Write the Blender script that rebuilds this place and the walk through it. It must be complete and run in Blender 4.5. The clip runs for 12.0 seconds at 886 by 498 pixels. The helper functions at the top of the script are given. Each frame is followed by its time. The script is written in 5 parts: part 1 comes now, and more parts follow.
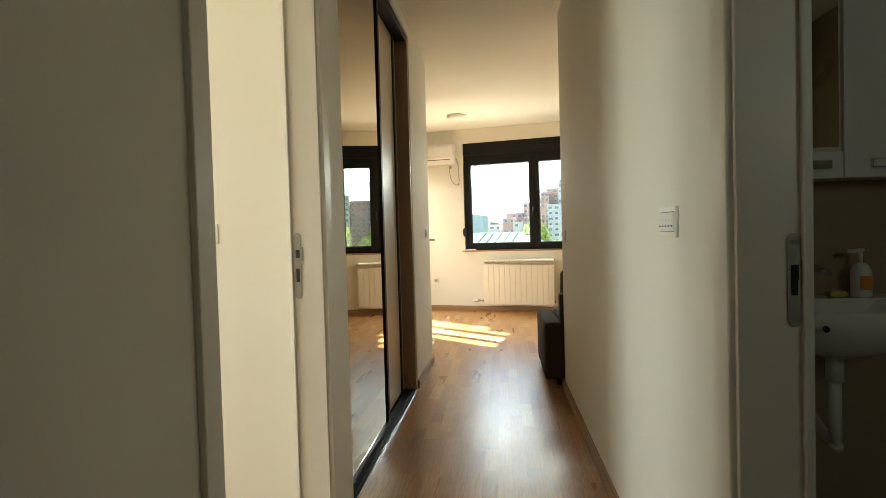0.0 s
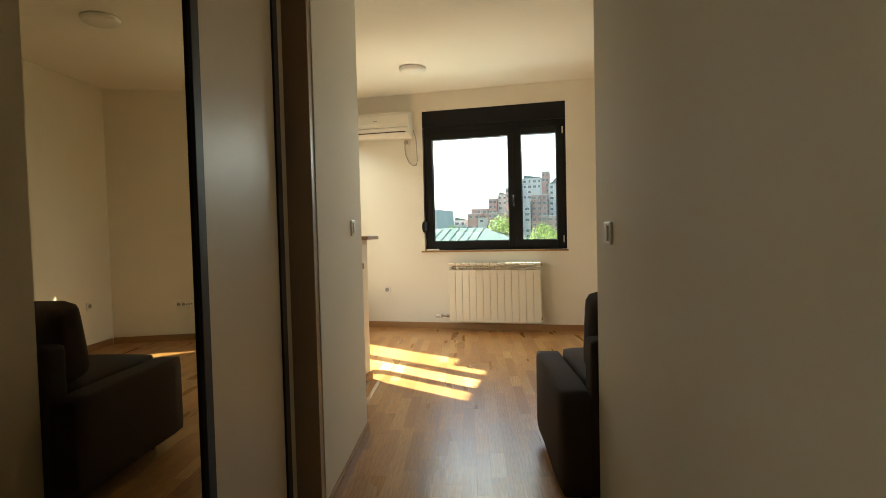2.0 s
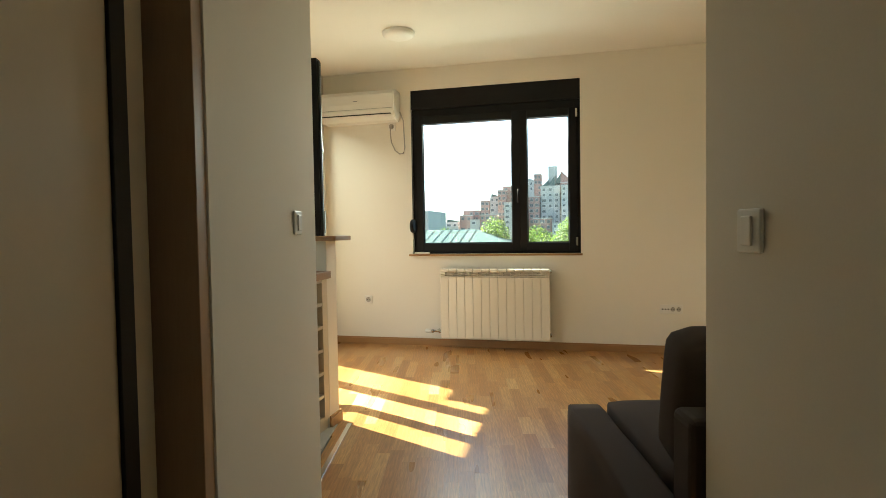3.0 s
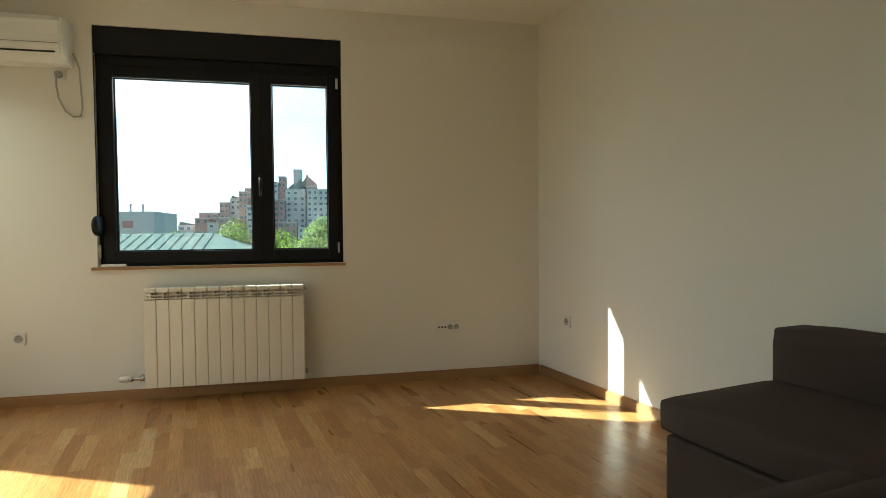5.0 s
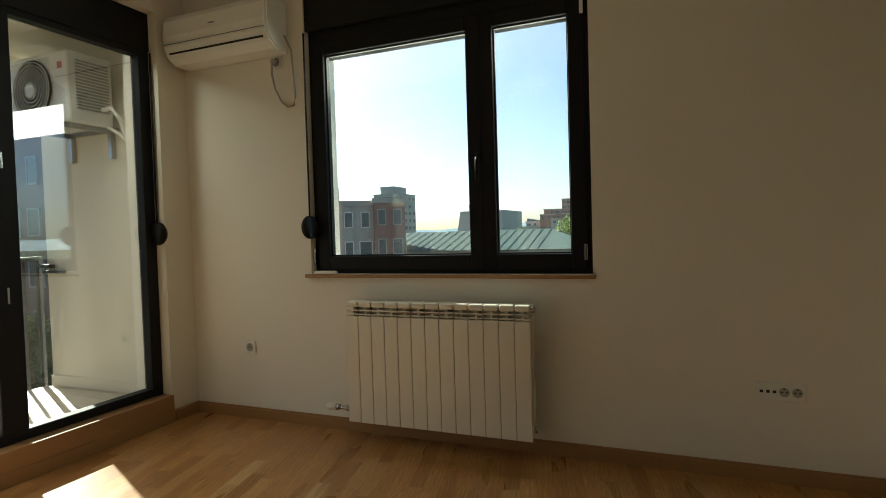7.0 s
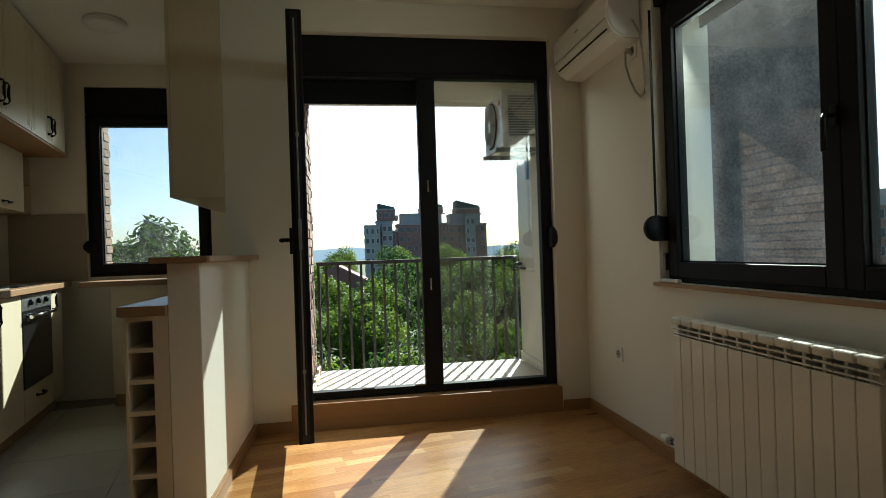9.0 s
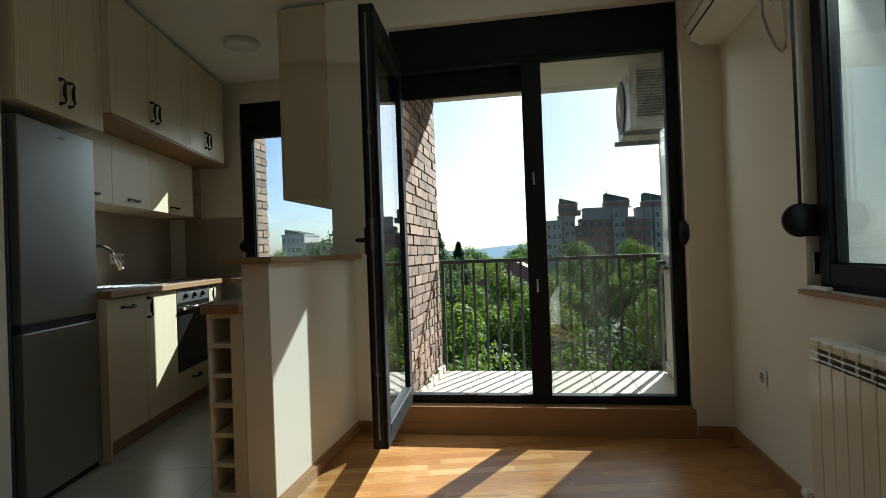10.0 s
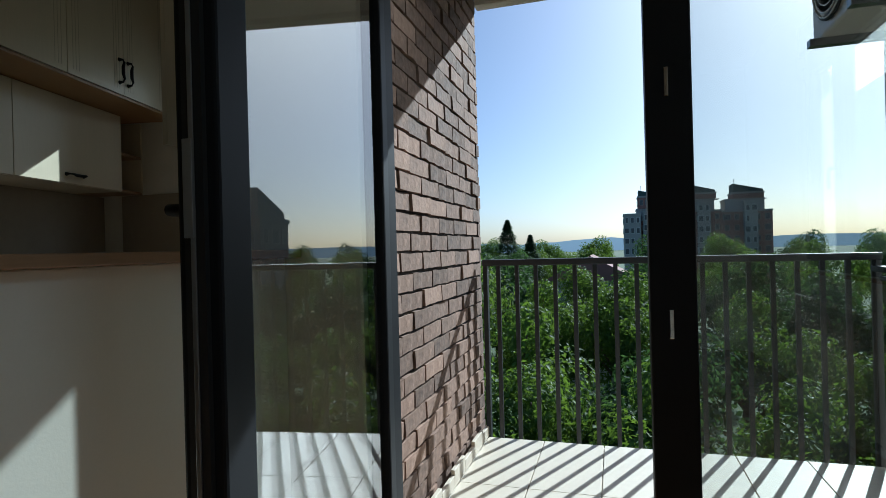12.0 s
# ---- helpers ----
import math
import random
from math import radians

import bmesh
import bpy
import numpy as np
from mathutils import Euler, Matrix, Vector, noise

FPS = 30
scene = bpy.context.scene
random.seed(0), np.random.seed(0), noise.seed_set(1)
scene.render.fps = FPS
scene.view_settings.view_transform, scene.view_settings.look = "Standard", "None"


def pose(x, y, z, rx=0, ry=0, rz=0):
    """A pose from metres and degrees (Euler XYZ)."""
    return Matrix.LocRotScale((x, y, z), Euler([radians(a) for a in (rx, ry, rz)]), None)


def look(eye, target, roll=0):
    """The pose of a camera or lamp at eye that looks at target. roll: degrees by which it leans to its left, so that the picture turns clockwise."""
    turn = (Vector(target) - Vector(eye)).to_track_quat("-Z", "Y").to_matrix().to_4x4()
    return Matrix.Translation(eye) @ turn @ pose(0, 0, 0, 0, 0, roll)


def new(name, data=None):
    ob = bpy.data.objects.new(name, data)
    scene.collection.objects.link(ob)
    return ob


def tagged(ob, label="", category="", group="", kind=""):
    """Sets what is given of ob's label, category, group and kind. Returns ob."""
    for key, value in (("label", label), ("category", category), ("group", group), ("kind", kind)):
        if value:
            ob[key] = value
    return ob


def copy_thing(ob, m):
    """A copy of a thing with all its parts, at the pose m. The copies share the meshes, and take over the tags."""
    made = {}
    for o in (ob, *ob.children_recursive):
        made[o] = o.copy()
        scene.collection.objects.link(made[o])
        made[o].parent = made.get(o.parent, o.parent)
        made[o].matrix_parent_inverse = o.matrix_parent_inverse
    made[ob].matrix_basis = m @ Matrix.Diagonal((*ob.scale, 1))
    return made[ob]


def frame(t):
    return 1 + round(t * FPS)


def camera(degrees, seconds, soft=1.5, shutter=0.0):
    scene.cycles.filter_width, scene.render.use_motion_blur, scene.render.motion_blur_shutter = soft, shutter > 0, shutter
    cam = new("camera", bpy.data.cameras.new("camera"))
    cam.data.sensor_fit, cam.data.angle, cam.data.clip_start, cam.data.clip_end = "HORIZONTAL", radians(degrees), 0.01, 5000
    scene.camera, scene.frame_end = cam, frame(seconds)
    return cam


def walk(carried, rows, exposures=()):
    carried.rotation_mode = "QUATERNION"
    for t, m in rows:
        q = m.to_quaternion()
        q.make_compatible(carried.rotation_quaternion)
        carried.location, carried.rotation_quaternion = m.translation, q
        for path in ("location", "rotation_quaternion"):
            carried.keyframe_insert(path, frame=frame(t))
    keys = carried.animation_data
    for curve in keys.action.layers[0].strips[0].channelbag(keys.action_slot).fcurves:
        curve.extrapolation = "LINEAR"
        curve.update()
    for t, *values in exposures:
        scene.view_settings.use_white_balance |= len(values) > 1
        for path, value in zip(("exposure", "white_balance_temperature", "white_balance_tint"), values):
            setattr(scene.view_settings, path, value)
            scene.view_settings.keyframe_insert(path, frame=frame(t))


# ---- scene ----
import collections

cam = camera(77.3, 12.0, 0.8)
PATH = [
    (0, (3.251, -8.156, 1.115), (2.629, -6.256, 1.06), -1.6),
    (0.5, (3.134, -7.692, 1.107), (2.544, -5.782, 1.047), -1.6),
    (1, (3.015, -7.244, 1.11), (2.498, -5.313, 1.045), -1.3),
    (1.5, (2.92, -6.725, 1.111), (2.428, -4.788, 1.043), -1.5),
    (2, (2.777, -6.261, 1.107), (2.276, -4.326, 1.033), -1.4),
    (2.5, (2.642, -5.793, 1.096), (2.145, -3.857, 1.029), -1.4),
    (2.7, (2.599, -5.598, 1.092), (2.105, -3.661, 1.024), -1.2),
    (4.5, (2.401, -4.387, 1.074), (2.495, -2.39, 1.013), -0.6),
    (5, (2.428, -4.15, 1.074), (2.85, -2.196, 1.01), -0.5),
    (5.5, (2.477, -3.766, 1.047), (2.978, -1.83, 0.995), -0.5),
    (6, (2.723, -3.379, 1.059), (2.701, -1.38, 1.002), -1.3),
    (6.5, (2.744, -3.062, 1.052), (2.32, -1.108, 0.999), -1.5),
    (7, (2.911, -2.773, 1.08), (2.16, -0.92, 1.018), -1.7),
    (7.5, (3.169, -2.476, 1.072), (1.919, -0.915, 1.036), -2.1),
    (7.7, (3.256, -2.354, 1.045), (1.858, -0.924, 1.022), -1.9),
    (9.3, (3.637, -1.429, 1.051), (1.64, -1.318, 1.061), -2.1),
    (9.5, (3.579, -1.341, 1.061), (1.579, -1.335, 1.072), -2.2),
    (10, (3.386, -1.063, 1.049), (1.415, -1.402, 1.065), -2.1),
    (10.5, (3.009, -0.901, 1.025), (1.128, -1.58, 1.045), -1.8),
    (11, (2.549, -0.913, 1.053), (0.68, -1.626, 1.064), -1.6),
    (11.5, (2.025, -1.015, 1.061), (0.146, -1.701, 1.065), -1.5),
    (12, (1.552, -1.22, 1.052), (-0.358, -1.811, 1.051), -1.5),
]
walk(cam, [(t, look(eye, target, roll)) for t, eye, target, roll in PATH],
     [(0, 4.3, 6700, 2), (0.5, 3.95, 6550, 2), (1, 3.6, 6800, 3), (2.5, 3.65, 6700, 0), (4.5, 3.1, 6050, -4), (5.5, 2.7, 6150, -3), (6.5, 2.23, 6400, -1), (7.5, 1.76, 6550, 0), (9.5, 1.36, 5850, -1), (11, 1.05, 5700, 0), (12, 0.56, 5150, 0)])

# ---- light ----
SUN_FROM = Vector((-1.0, 0.465, 0.70)).normalized()
world = bpy.data.worlds.new("sky")
scene.world = world
world.use_nodes = True
wn = world.node_tree.nodes
sky = wn.new("ShaderNodeTexSky")
sky.sky_type = "NISHITA"
sky.sun_disc = False
sky.sun_elevation = math.asin(SUN_FROM.z)
sky.sun_rotation = math.atan2(SUN_FROM.x, SUN_FROM.y)
sky.air_density, sky.dust_density, sky.ozone_density = 0.75, 1.6, 2.2
wn["Background"].inputs["Strength"].default_value = 0.072
world.node_tree.links.new(sky.outputs[0], wn["Background"].inputs["Color"])


def opening_light(name, m, w, h, watts):
    """The sky's light through an opening."""
    d = bpy.data.lights.new(name, "AREA")
    d.shape, d.size, d.size_y, d.energy, d.color = "RECTANGLE", w, h, watts, (1.0, 0.97, 0.89)
    new(name, d).matrix_world = m


opening_light("window_sky", pose(1.74, 0.19, 2.06, -66, 0, 0), 1.45, 0.22, 3.3)
opening_light("door_sky", pose(-0.31, -1.15, 2.33, 45, 0, -90), 1.0, 0.12, 4.0)
opening_light("kitchen_sky", pose(-1.52, -3.25, 2.10, 35, 0, -90), 0.8, 0.2, 0.45)
opening_light("side_room_sky", pose(0, 0, 0, 0, 0, 12.0) @ pose(-3.75, -8.0, 1.65, 90, 0, -90), 2.0, 1.4, 7)
# fill lamp at an added, unseen window, to brighten the bathroom
opening_light("bathroom_sky", pose(0, 0, 0, 0, 0, 12.0) @ pose(3.0, -9.10, 1.75, 90, 0, 0), 0.5, 0.6, 0.2)
sun_data = bpy.data.lights.new("sun", "SUN")
sun_data.energy, sun_data.angle, sun_data.color = 5.0, radians(0.5), (1.0, 0.96, 0.88)
sun = new("sun", sun_data)
sun.matrix_world = look(SUN_FROM * 30, (0, 0, 0))


# ---- materials ----
def material(name, color, rough=0.6, metal=0.0, vary=0.08, grain=40.0, bump=0.0, stretch=(1, 1, 1), per_piece=0.0, spec=0.5, stain=1.5):
    """A surface with two scales of variation in its colour and a fine relief."""
    m = bpy.data.materials.new(name)
    m.use_nodes = True
    n, l = m.node_tree.nodes, m.node_tree.links
    b = n["Principled BSDF"]
    b.inputs["Metallic"].default_value = metal
    b.inputs["Specular IOR Level"].default_value = spec
    tc = n.new("ShaderNodeTexCoord")
    mp = n.new("ShaderNodeMapping")
    mp.inputs["Scale"].default_value = stretch
    l.new(tc.outputs["Object"], mp.inputs["Vector"])
    fine, broad = n.new("ShaderNodeTexNoise"), n.new("ShaderNodeTexNoise")
    fine.inputs["Scale"].default_value, fine.inputs["Detail"].default_value = grain, 5
    broad.inputs["Scale"].default_value, broad.inputs["Detail"].default_value = stain, 3
    for t in (fine, broad):
        l.new(mp.outputs[0], t.inputs["Vector"])
    add = n.new("ShaderNodeMath")
    l.new(fine.outputs["Fac"], add.inputs[0])
    l.new(broad.outputs["Fac"], add.inputs[1])
    last = add.outputs[0]
    if per_piece:
        info = n.new("ShaderNodeObjectInfo")
        isl = n.new("ShaderNodeNewGeometry")
        mix = n.new("ShaderNodeMath")
        l.new(info.outputs["Random"], mix.inputs[0])
        l.new(isl.outputs["Random Per Island"], mix.inputs[1])
        fr = n.new("ShaderNodeMath")
        fr.operation = "FRACT"
        l.new(mix.outputs[0], fr.inputs[0])
        ma = n.new("ShaderNodeMath")
        ma.operation = "MULTIPLY_ADD"
        l.new(fr.outputs[0], ma.inputs[0])
        ma.inputs[1].default_value = per_piece / max(vary, 0.01)
        l.new(last, ma.inputs[2])
        last = ma.outputs[0]
    rg = n.new("ShaderNodeMapRange")
    top = 1.5 + (per_piece / max(vary, 0.01) if per_piece else 0)
    rg.inputs["From Min"].default_value, rg.inputs["From Max"].default_value = 0.5, top
    span = vary + per_piece
    rg.inputs["To Min"].default_value, rg.inputs["To Max"].default_value = 1 - span, 1 + span
    l.new(last, rg.inputs["Value"])
    mul = n.new("ShaderNodeVectorMath")
    mul.operation = "SCALE"
    mul.inputs[0].default_value = color
    l.new(rg.outputs[0], mul.inputs["Scale"])
    l.new(mul.outputs[0], b.inputs["Base Color"])
    rr = n.new("ShaderNodeMapRange")
    rr.inputs["To Min"].default_value, rr.inputs["To Max"].default_value = max(rough - 0.08, 0.02), min(rough + 0.08, 1)
    l.new(broad.outputs["Fac"], rr.inputs["Value"])
    l.new(rr.outputs[0], b.inputs["Roughness"])
    if bump:
        bp = n.new("ShaderNodeBump")
        bp.inputs["Strength"].default_value, bp.inputs["Distance"].default_value = bump, 0.004
        l.new(fine.outputs["Fac"], bp.inputs["Height"])
        l.new(bp.outputs[0], b.inputs["Normal"])
    return m


def pane_glass(name, dust=0.02, tint=(0.93, 0.96, 0.95), extra=0.0):
    """Clear window glass: a mirror by Fresnel's law over a clear body, with a film of dust."""
    m = bpy.data.materials.new(name)
    m.use_nodes = True
    n, l = m.node_tree.nodes, m.node_tree.links
    n.remove(n["Principled BSDF"])
    clear, gloss, diff = n.new("ShaderNodeBsdfTransparent"), n.new("ShaderNodeBsdfGlossy"), n.new("ShaderNodeBsdfTranslucent")
    clear.inputs["Color"].default_value = (*tint, 1)
    gloss.inputs["Roughness"].default_value = 0.01
    diff.inputs["Color"].default_value = (0.75, 0.74, 0.7, 1)
    fr = n.new("ShaderNodeLayerWeight")
    pw, k = n.new("ShaderNodeMath"), n.new("ShaderNodeMath")
    pw.operation, k.operation = "POWER", "MULTIPLY_ADD"
    pw.inputs[1].default_value = 5.0
    fr.inputs["Blend"].default_value = 0.5
    k.inputs[1].default_value, k.inputs[2].default_value = 0.9, 0.035 + extra
    l.new(fr.outputs["Facing"], pw.inputs[0])
    l.new(pw.outputs[0], k.inputs[0])
    a, b = n.new("ShaderNodeMixShader"), n.new("ShaderNodeMixShader")
    nz, rg, tc = n.new("ShaderNodeTexNoise"), n.new("ShaderNodeMapRange"), n.new("ShaderNodeTexCoord")
    nz.inputs["Scale"].default_value, nz.inputs["Detail"].default_value = 9, 6
    l.new(tc.outputs["Object"], nz.inputs["Vector"])
    rg.inputs["From Min"].default_value, rg.inputs["From Max"].default_value = 0.17, 0.40
    rg.inputs["To Min"].default_value, rg.inputs["To Max"].default_value = dust * 0.2, dust * 2.4
    speck, both = n.new("ShaderNodeTexNoise"), n.new("ShaderNodeMath")
    speck.inputs["Scale"].default_value, speck.inputs["Detail"].default_value = 330, 2
    l.new(tc.outputs["Object"], speck.inputs["Vector"])
    both.operation = "MULTIPLY"
    l.new(nz.outputs["Fac"], both.inputs[0])
    l.new(speck.outputs["Fac"], both.inputs[1])
    l.new(both.outputs[0], rg.inputs["Value"])
    l.new(rg.outputs[0], a.inputs[0])
    l.new(clear.outputs[0], a.inputs[1])
    l.new(diff.outputs[0], a.inputs[2])
    l.new(k.outputs[0], b.inputs[0])
    l.new(a.outputs[0], b.inputs[1])
    l.new(gloss.outputs[0], b.inputs[2])
    l.new(b.outputs[0], n["Material Output"].inputs["Surface"])
    return m


PAINT = material("wall_paint", (0.82, 0.79, 0.71), 0.75, vary=0.025, grain=180, bump=0.06, stain=0.7)
CEILING = material("ceiling_paint", (0.86, 0.84, 0.78), 0.85, vary=0.02, grain=150, bump=0.05, stain=0.6)
LACQUER = material("door_frame_lacquer", (0.80, 0.77, 0.70), 0.4, vary=0.02, grain=30)


def oak_material():
    """Oak strips: each its own tone, with long pores and arched grain."""
    m = bpy.data.materials.new("oak_strip")
    m.use_nodes = True
    n, l = m.node_tree.nodes, m.node_tree.links
    b = n["Principled BSDF"]
    b.inputs["Specular IOR Level"].default_value = 0.36
    tc, info, geo = n.new("ShaderNodeTexCoord"), n.new("ShaderNodeObjectInfo"), n.new("ShaderNodeNewGeometry")
    tot, fr = n.new("ShaderNodeMath"), n.new("ShaderNodeMath")
    fr.operation = "FRACT"
    l.new(info.outputs["Random"], tot.inputs[0])
    l.new(geo.outputs["Random Per Island"], tot.inputs[1])
    l.new(tot.outputs[0], fr.inputs[0])
    off, add = n.new("ShaderNodeVectorMath"), n.new("ShaderNodeVectorMath")
    off.operation = "SCALE"
    off.inputs[0].default_value = (17.3, 61.7, 5.1)
    l.new(fr.outputs[0], off.inputs["Scale"])
    l.new(tc.outputs["Object"], add.inputs[0])
    l.new(off.outputs[0], add.inputs[1])
    mp, mq = n.new("ShaderNodeMapping"), n.new("ShaderNodeMapping")
    mp.inputs["Scale"].default_value = (1.0, 0.07, 1.0)
    mq.inputs["Scale"].default_value = (1.0, 0.16, 1.0)
    l.new(add.outputs[0], mp.inputs["Vector"])
    l.new(add.outputs[0], mq.inputs["Vector"])
    pores, arch, broad = n.new("ShaderNodeTexNoise"), n.new("ShaderNodeTexWave"), n.new("ShaderNodeTexNoise")
    pores.inputs["Scale"].default_value, pores.inputs["Detail"].default_value = 190, 4
    arch.inputs["Scale"].default_value, arch.inputs["Distortion"].default_value = 16, 9
    arch.inputs["Detail"].default_value, arch.inputs["Detail Scale"].default_value = 2, 1.2
    broad.inputs["Scale"].default_value = 7
    l.new(mp.outputs[0], pores.inputs["Vector"])
    l.new(mq.outputs[0], arch.inputs["Vector"])
    l.new(mq.outputs[0], broad.inputs["Vector"])
    ramp = n.new("ShaderNodeValToRGB")
    cr = ramp.color_ramp
    cr.elements[0].color, cr.elements[1].color = (0.325, 0.146, 0.045, 1), (0.540, 0.330, 0.140, 1)
    for at, col in ((0.3, (0.395, 0.192, 0.062, 1)), (0.65, (0.435, 0.223, 0.078, 1)), (0.92, (0.475, 0.258, 0.098, 1))):
        cr.elements.new(at).color = col
    l.new(fr.outputs[0], ramp.inputs["Fac"])
    r1, r2, r3 = [n.new("ShaderNodeMapRange") for _ in range(3)]
    mu, mv = n.new("ShaderNodeMath"), n.new("ShaderNodeMath")
    for node, src, lo, hi, a, z in ((r1, pores.outputs["Fac"], 0.35, 0.65, 0.80, 1.14), (r2, arch.outputs["Fac"], 0.0, 1.0, 0.90, 1.07), (r3, broad.outputs["Fac"], 0.3, 0.7, 0.90, 1.10)):
        node.inputs["From Min"].default_value, node.inputs["From Max"].default_value = lo, hi
        node.inputs["To Min"].default_value, node.inputs["To Max"].default_value = a, z
        l.new(src, node.inputs["Value"])
    mu.operation = mv.operation = "MULTIPLY"
    l.new(r1.outputs[0], mu.inputs[0])
    l.new(r2.outputs[0], mu.inputs[1])
    l.new(mu.outputs[0], mv.inputs[0])
    l.new(r3.outputs[0], mv.inputs[1])
    col = n.new("ShaderNodeVectorMath")
    col.operation = "SCALE"
    l.new(ramp.outputs["Color"], col.inputs[0])
    l.new(mv.outputs[0], col.inputs["Scale"])
    l.new(col.outputs[0], b.inputs["Base Color"])
    rr = n.new("ShaderNodeMapRange")
    rr.inputs["To Min"].default_value, rr.inputs["To Max"].default_value = 0.22, 0.38
    l.new(broad.outputs["Fac"], rr.inputs["Value"])
    l.new(rr.outputs[0], b.inputs["Roughness"])
    bp = n.new("ShaderNodeBump")
    bp.inputs["Strength"].default_value, bp.inputs["Distance"].default_value = 0.22, 0.002
    l.new(mu.outputs[0], bp.inputs["Height"])
    l.new(bp.outputs[0], b.inputs["Normal"])
    return m


OAK = oak_material()
SKIRT = material("skirting_wood", (0.34, 0.185, 0.078), 0.45, vary=0.10, grain=50, stretch=(1, 1, 6), bump=0.03)
WOODTOP = material("wood_worktop", (0.33, 0.195, 0.10), 0.42, vary=0.16, grain=40, stretch=(0.4, 6, 6), bump=0.04)
WOODPANEL = material("wardrobe_wood", (0.36, 0.24, 0.15), 0.45, vary=0.12, grain=40, stretch=(5, 5, 0.3))
ANTHRACITE = material("anthracite_profile", (0.014, 0.015, 0.017), 0.55, vary=0.05, grain=200, spec=0.15)
BLACK = material("black_metal", (0.008, 0.008, 0.009), 0.5, metal=0.0, vary=0.05, spec=0.25)
RUBBER = material("black_rubber", (0.015, 0.015, 0.015), 0.7, vary=0.05)
PLASTIC = material("white_plastic", (0.80, 0.79, 0.75), 0.35, vary=0.015, grain=60)
SHADEPLASTIC = material("grey_plastic_and_well_shade", (0.42, 0.41, 0.38), 0.4, vary=0.02)
ENAMEL = material("radiator_enamel", (0.80, 0.76, 0.66), 0.25, vary=0.015, grain=60)
CHROME = material("chrome", (0.62, 0.62, 0.62), 0.12, metal=1.0, vary=0.02)
STEEL = material("brushed_steel", (0.34, 0.35, 0.36), 0.33, metal=0.85, vary=0.05, grain=90, stretch=(1, 1, 12))
CABINET = material("cabinet_front", (0.66, 0.57, 0.42), 0.42, vary=0.05, grain=30, stretch=(6, 6, 0.4), bump=0.02)
GROOVE = material("groove_shade", (0.48, 0.41, 0.30), 0.6, vary=0.03)
BOARD = material("board_wood", (0.33, 0.19, 0.085), 0.5, vary=0.10, grain=40, stretch=(0.5, 5, 5))
CARCASS = material("cabinet_carcass", (0.66, 0.59, 0.46), 0.5, vary=0.03)
SPLASH = material("splash_tile", (0.35, 0.31, 0.25), 0.35, vary=0.08, grain=20)
TILE = material("floor_tile", (0.44, 0.42, 0.37), 0.33, vary=0.08, grain=25, per_piece=0.03)
BALC_TILE = material("balcony_tile", (0.60, 0.53, 0.42), 0.5, vary=0.06, grain=30, per_piece=0.03)
GROUT = material("grout", (0.25, 0.24, 0.22), 0.9, vary=0.05)
BRICK = material("dark_brick", (0.23, 0.148, 0.106), 0.9, vary=0.42, grain=38, bump=1.0, per_piece=0.42, stain=9)
MORTAR = material("mortar", (0.06, 0.05, 0.043), 0.95, vary=0.15, grain=60, bump=0.5)
FABRIC = material("sofa_fabric", (0.064, 0.046, 0.038), 0.92, vary=0.14, grain=500, bump=0.35, stain=3, spec=0.2)
GLASS = pane_glass("window_glass", 0.009, extra=0.05)
DUSTY = pane_glass("dusty_glass", 0.004, tint=(0.86, 0.88, 0.86), extra=0.10)
MIRROR = material("mirror", (0.44, 0.385, 0.28), 0.02, metal=1.0, vary=0.0)
MIRROR.node_tree.nodes["Principled BSDF"].inputs["Roughness"].default_value = 0.0
for lk in list(MIRROR.node_tree.links):
    if lk.to_socket.name == "Roughness":
        MIRROR.node_tree.links.remove(lk)
PANELWHITE = material("slide_door_panel", (0.55, 0.47, 0.35), 0.38, vary=0.03, grain=30)
OVENGLASS = material("oven_glass", (0.012, 0.012, 0.013), 0.06, vary=0.02)
CERAMIC = material("ceramic", (0.82, 0.81, 0.78), 0.12, vary=0.01)
STRIKE = material("strike_steel", (0.36, 0.35, 0.32), 0.45, metal=0.3, vary=0.05)
BATHTILE = material("bath_tile", (0.36, 0.29, 0.20), 0.3, vary=0.08, grain=12)
LAMP = material("lamp_diffuser", (0.85, 0.84, 0.80), 0.4, vary=0.01)
STUCCO = material("white_stucco", (0.72, 0.67, 0.57), 0.9, vary=0.04, grain=120, bump=0.3)
RAIL = material("rail_paint", (0.035, 0.037, 0.04), 0.45, vary=0.05)
LEAF = material("leaf", (0.060, 0.112, 0.017), 0.6, vary=0.35, grain=3, per_piece=0.30, stain=0.5, spec=0.3)
LEAFDARK = material("leaf_dark", (0.028, 0.062, 0.022), 0.7, vary=0.3, grain=3, per_piece=0.25, stain=0.5, spec=0.2)
for lm, glow in ((LEAF, (0.16, 0.25, 0.026)), (LEAFDARK, (0.07, 0.13, 0.03))):
    # sunlight shines through the leaves
    ln, ll = lm.node_tree.nodes, lm.node_tree.links
    tr, mx = ln.new("ShaderNodeBsdfTranslucent"), ln.new("ShaderNodeMixShader")
    tr.inputs["Color"].default_value = (*glow, 1)
    mx.inputs[0].default_value = 0.4
    ll.new(ln["Principled BSDF"].outputs[0], mx.inputs[1])
    ll.new(tr.outputs[0], mx.inputs[2])
    ll.new(mx.outputs[0], ln["Material Output"].inputs["Surface"])
BARK = material("bark", (0.09, 0.065, 0.045), 0.95, vary=0.3, grain=12, bump=0.8)
GRASS = material("ground_grass", (0.045, 0.075, 0.022), 0.95, vary=0.35, grain=1.5, stain=0.05)
ASPHALT = material("asphalt", (0.16, 0.155, 0.15), 0.9, vary=0.15, grain=6)
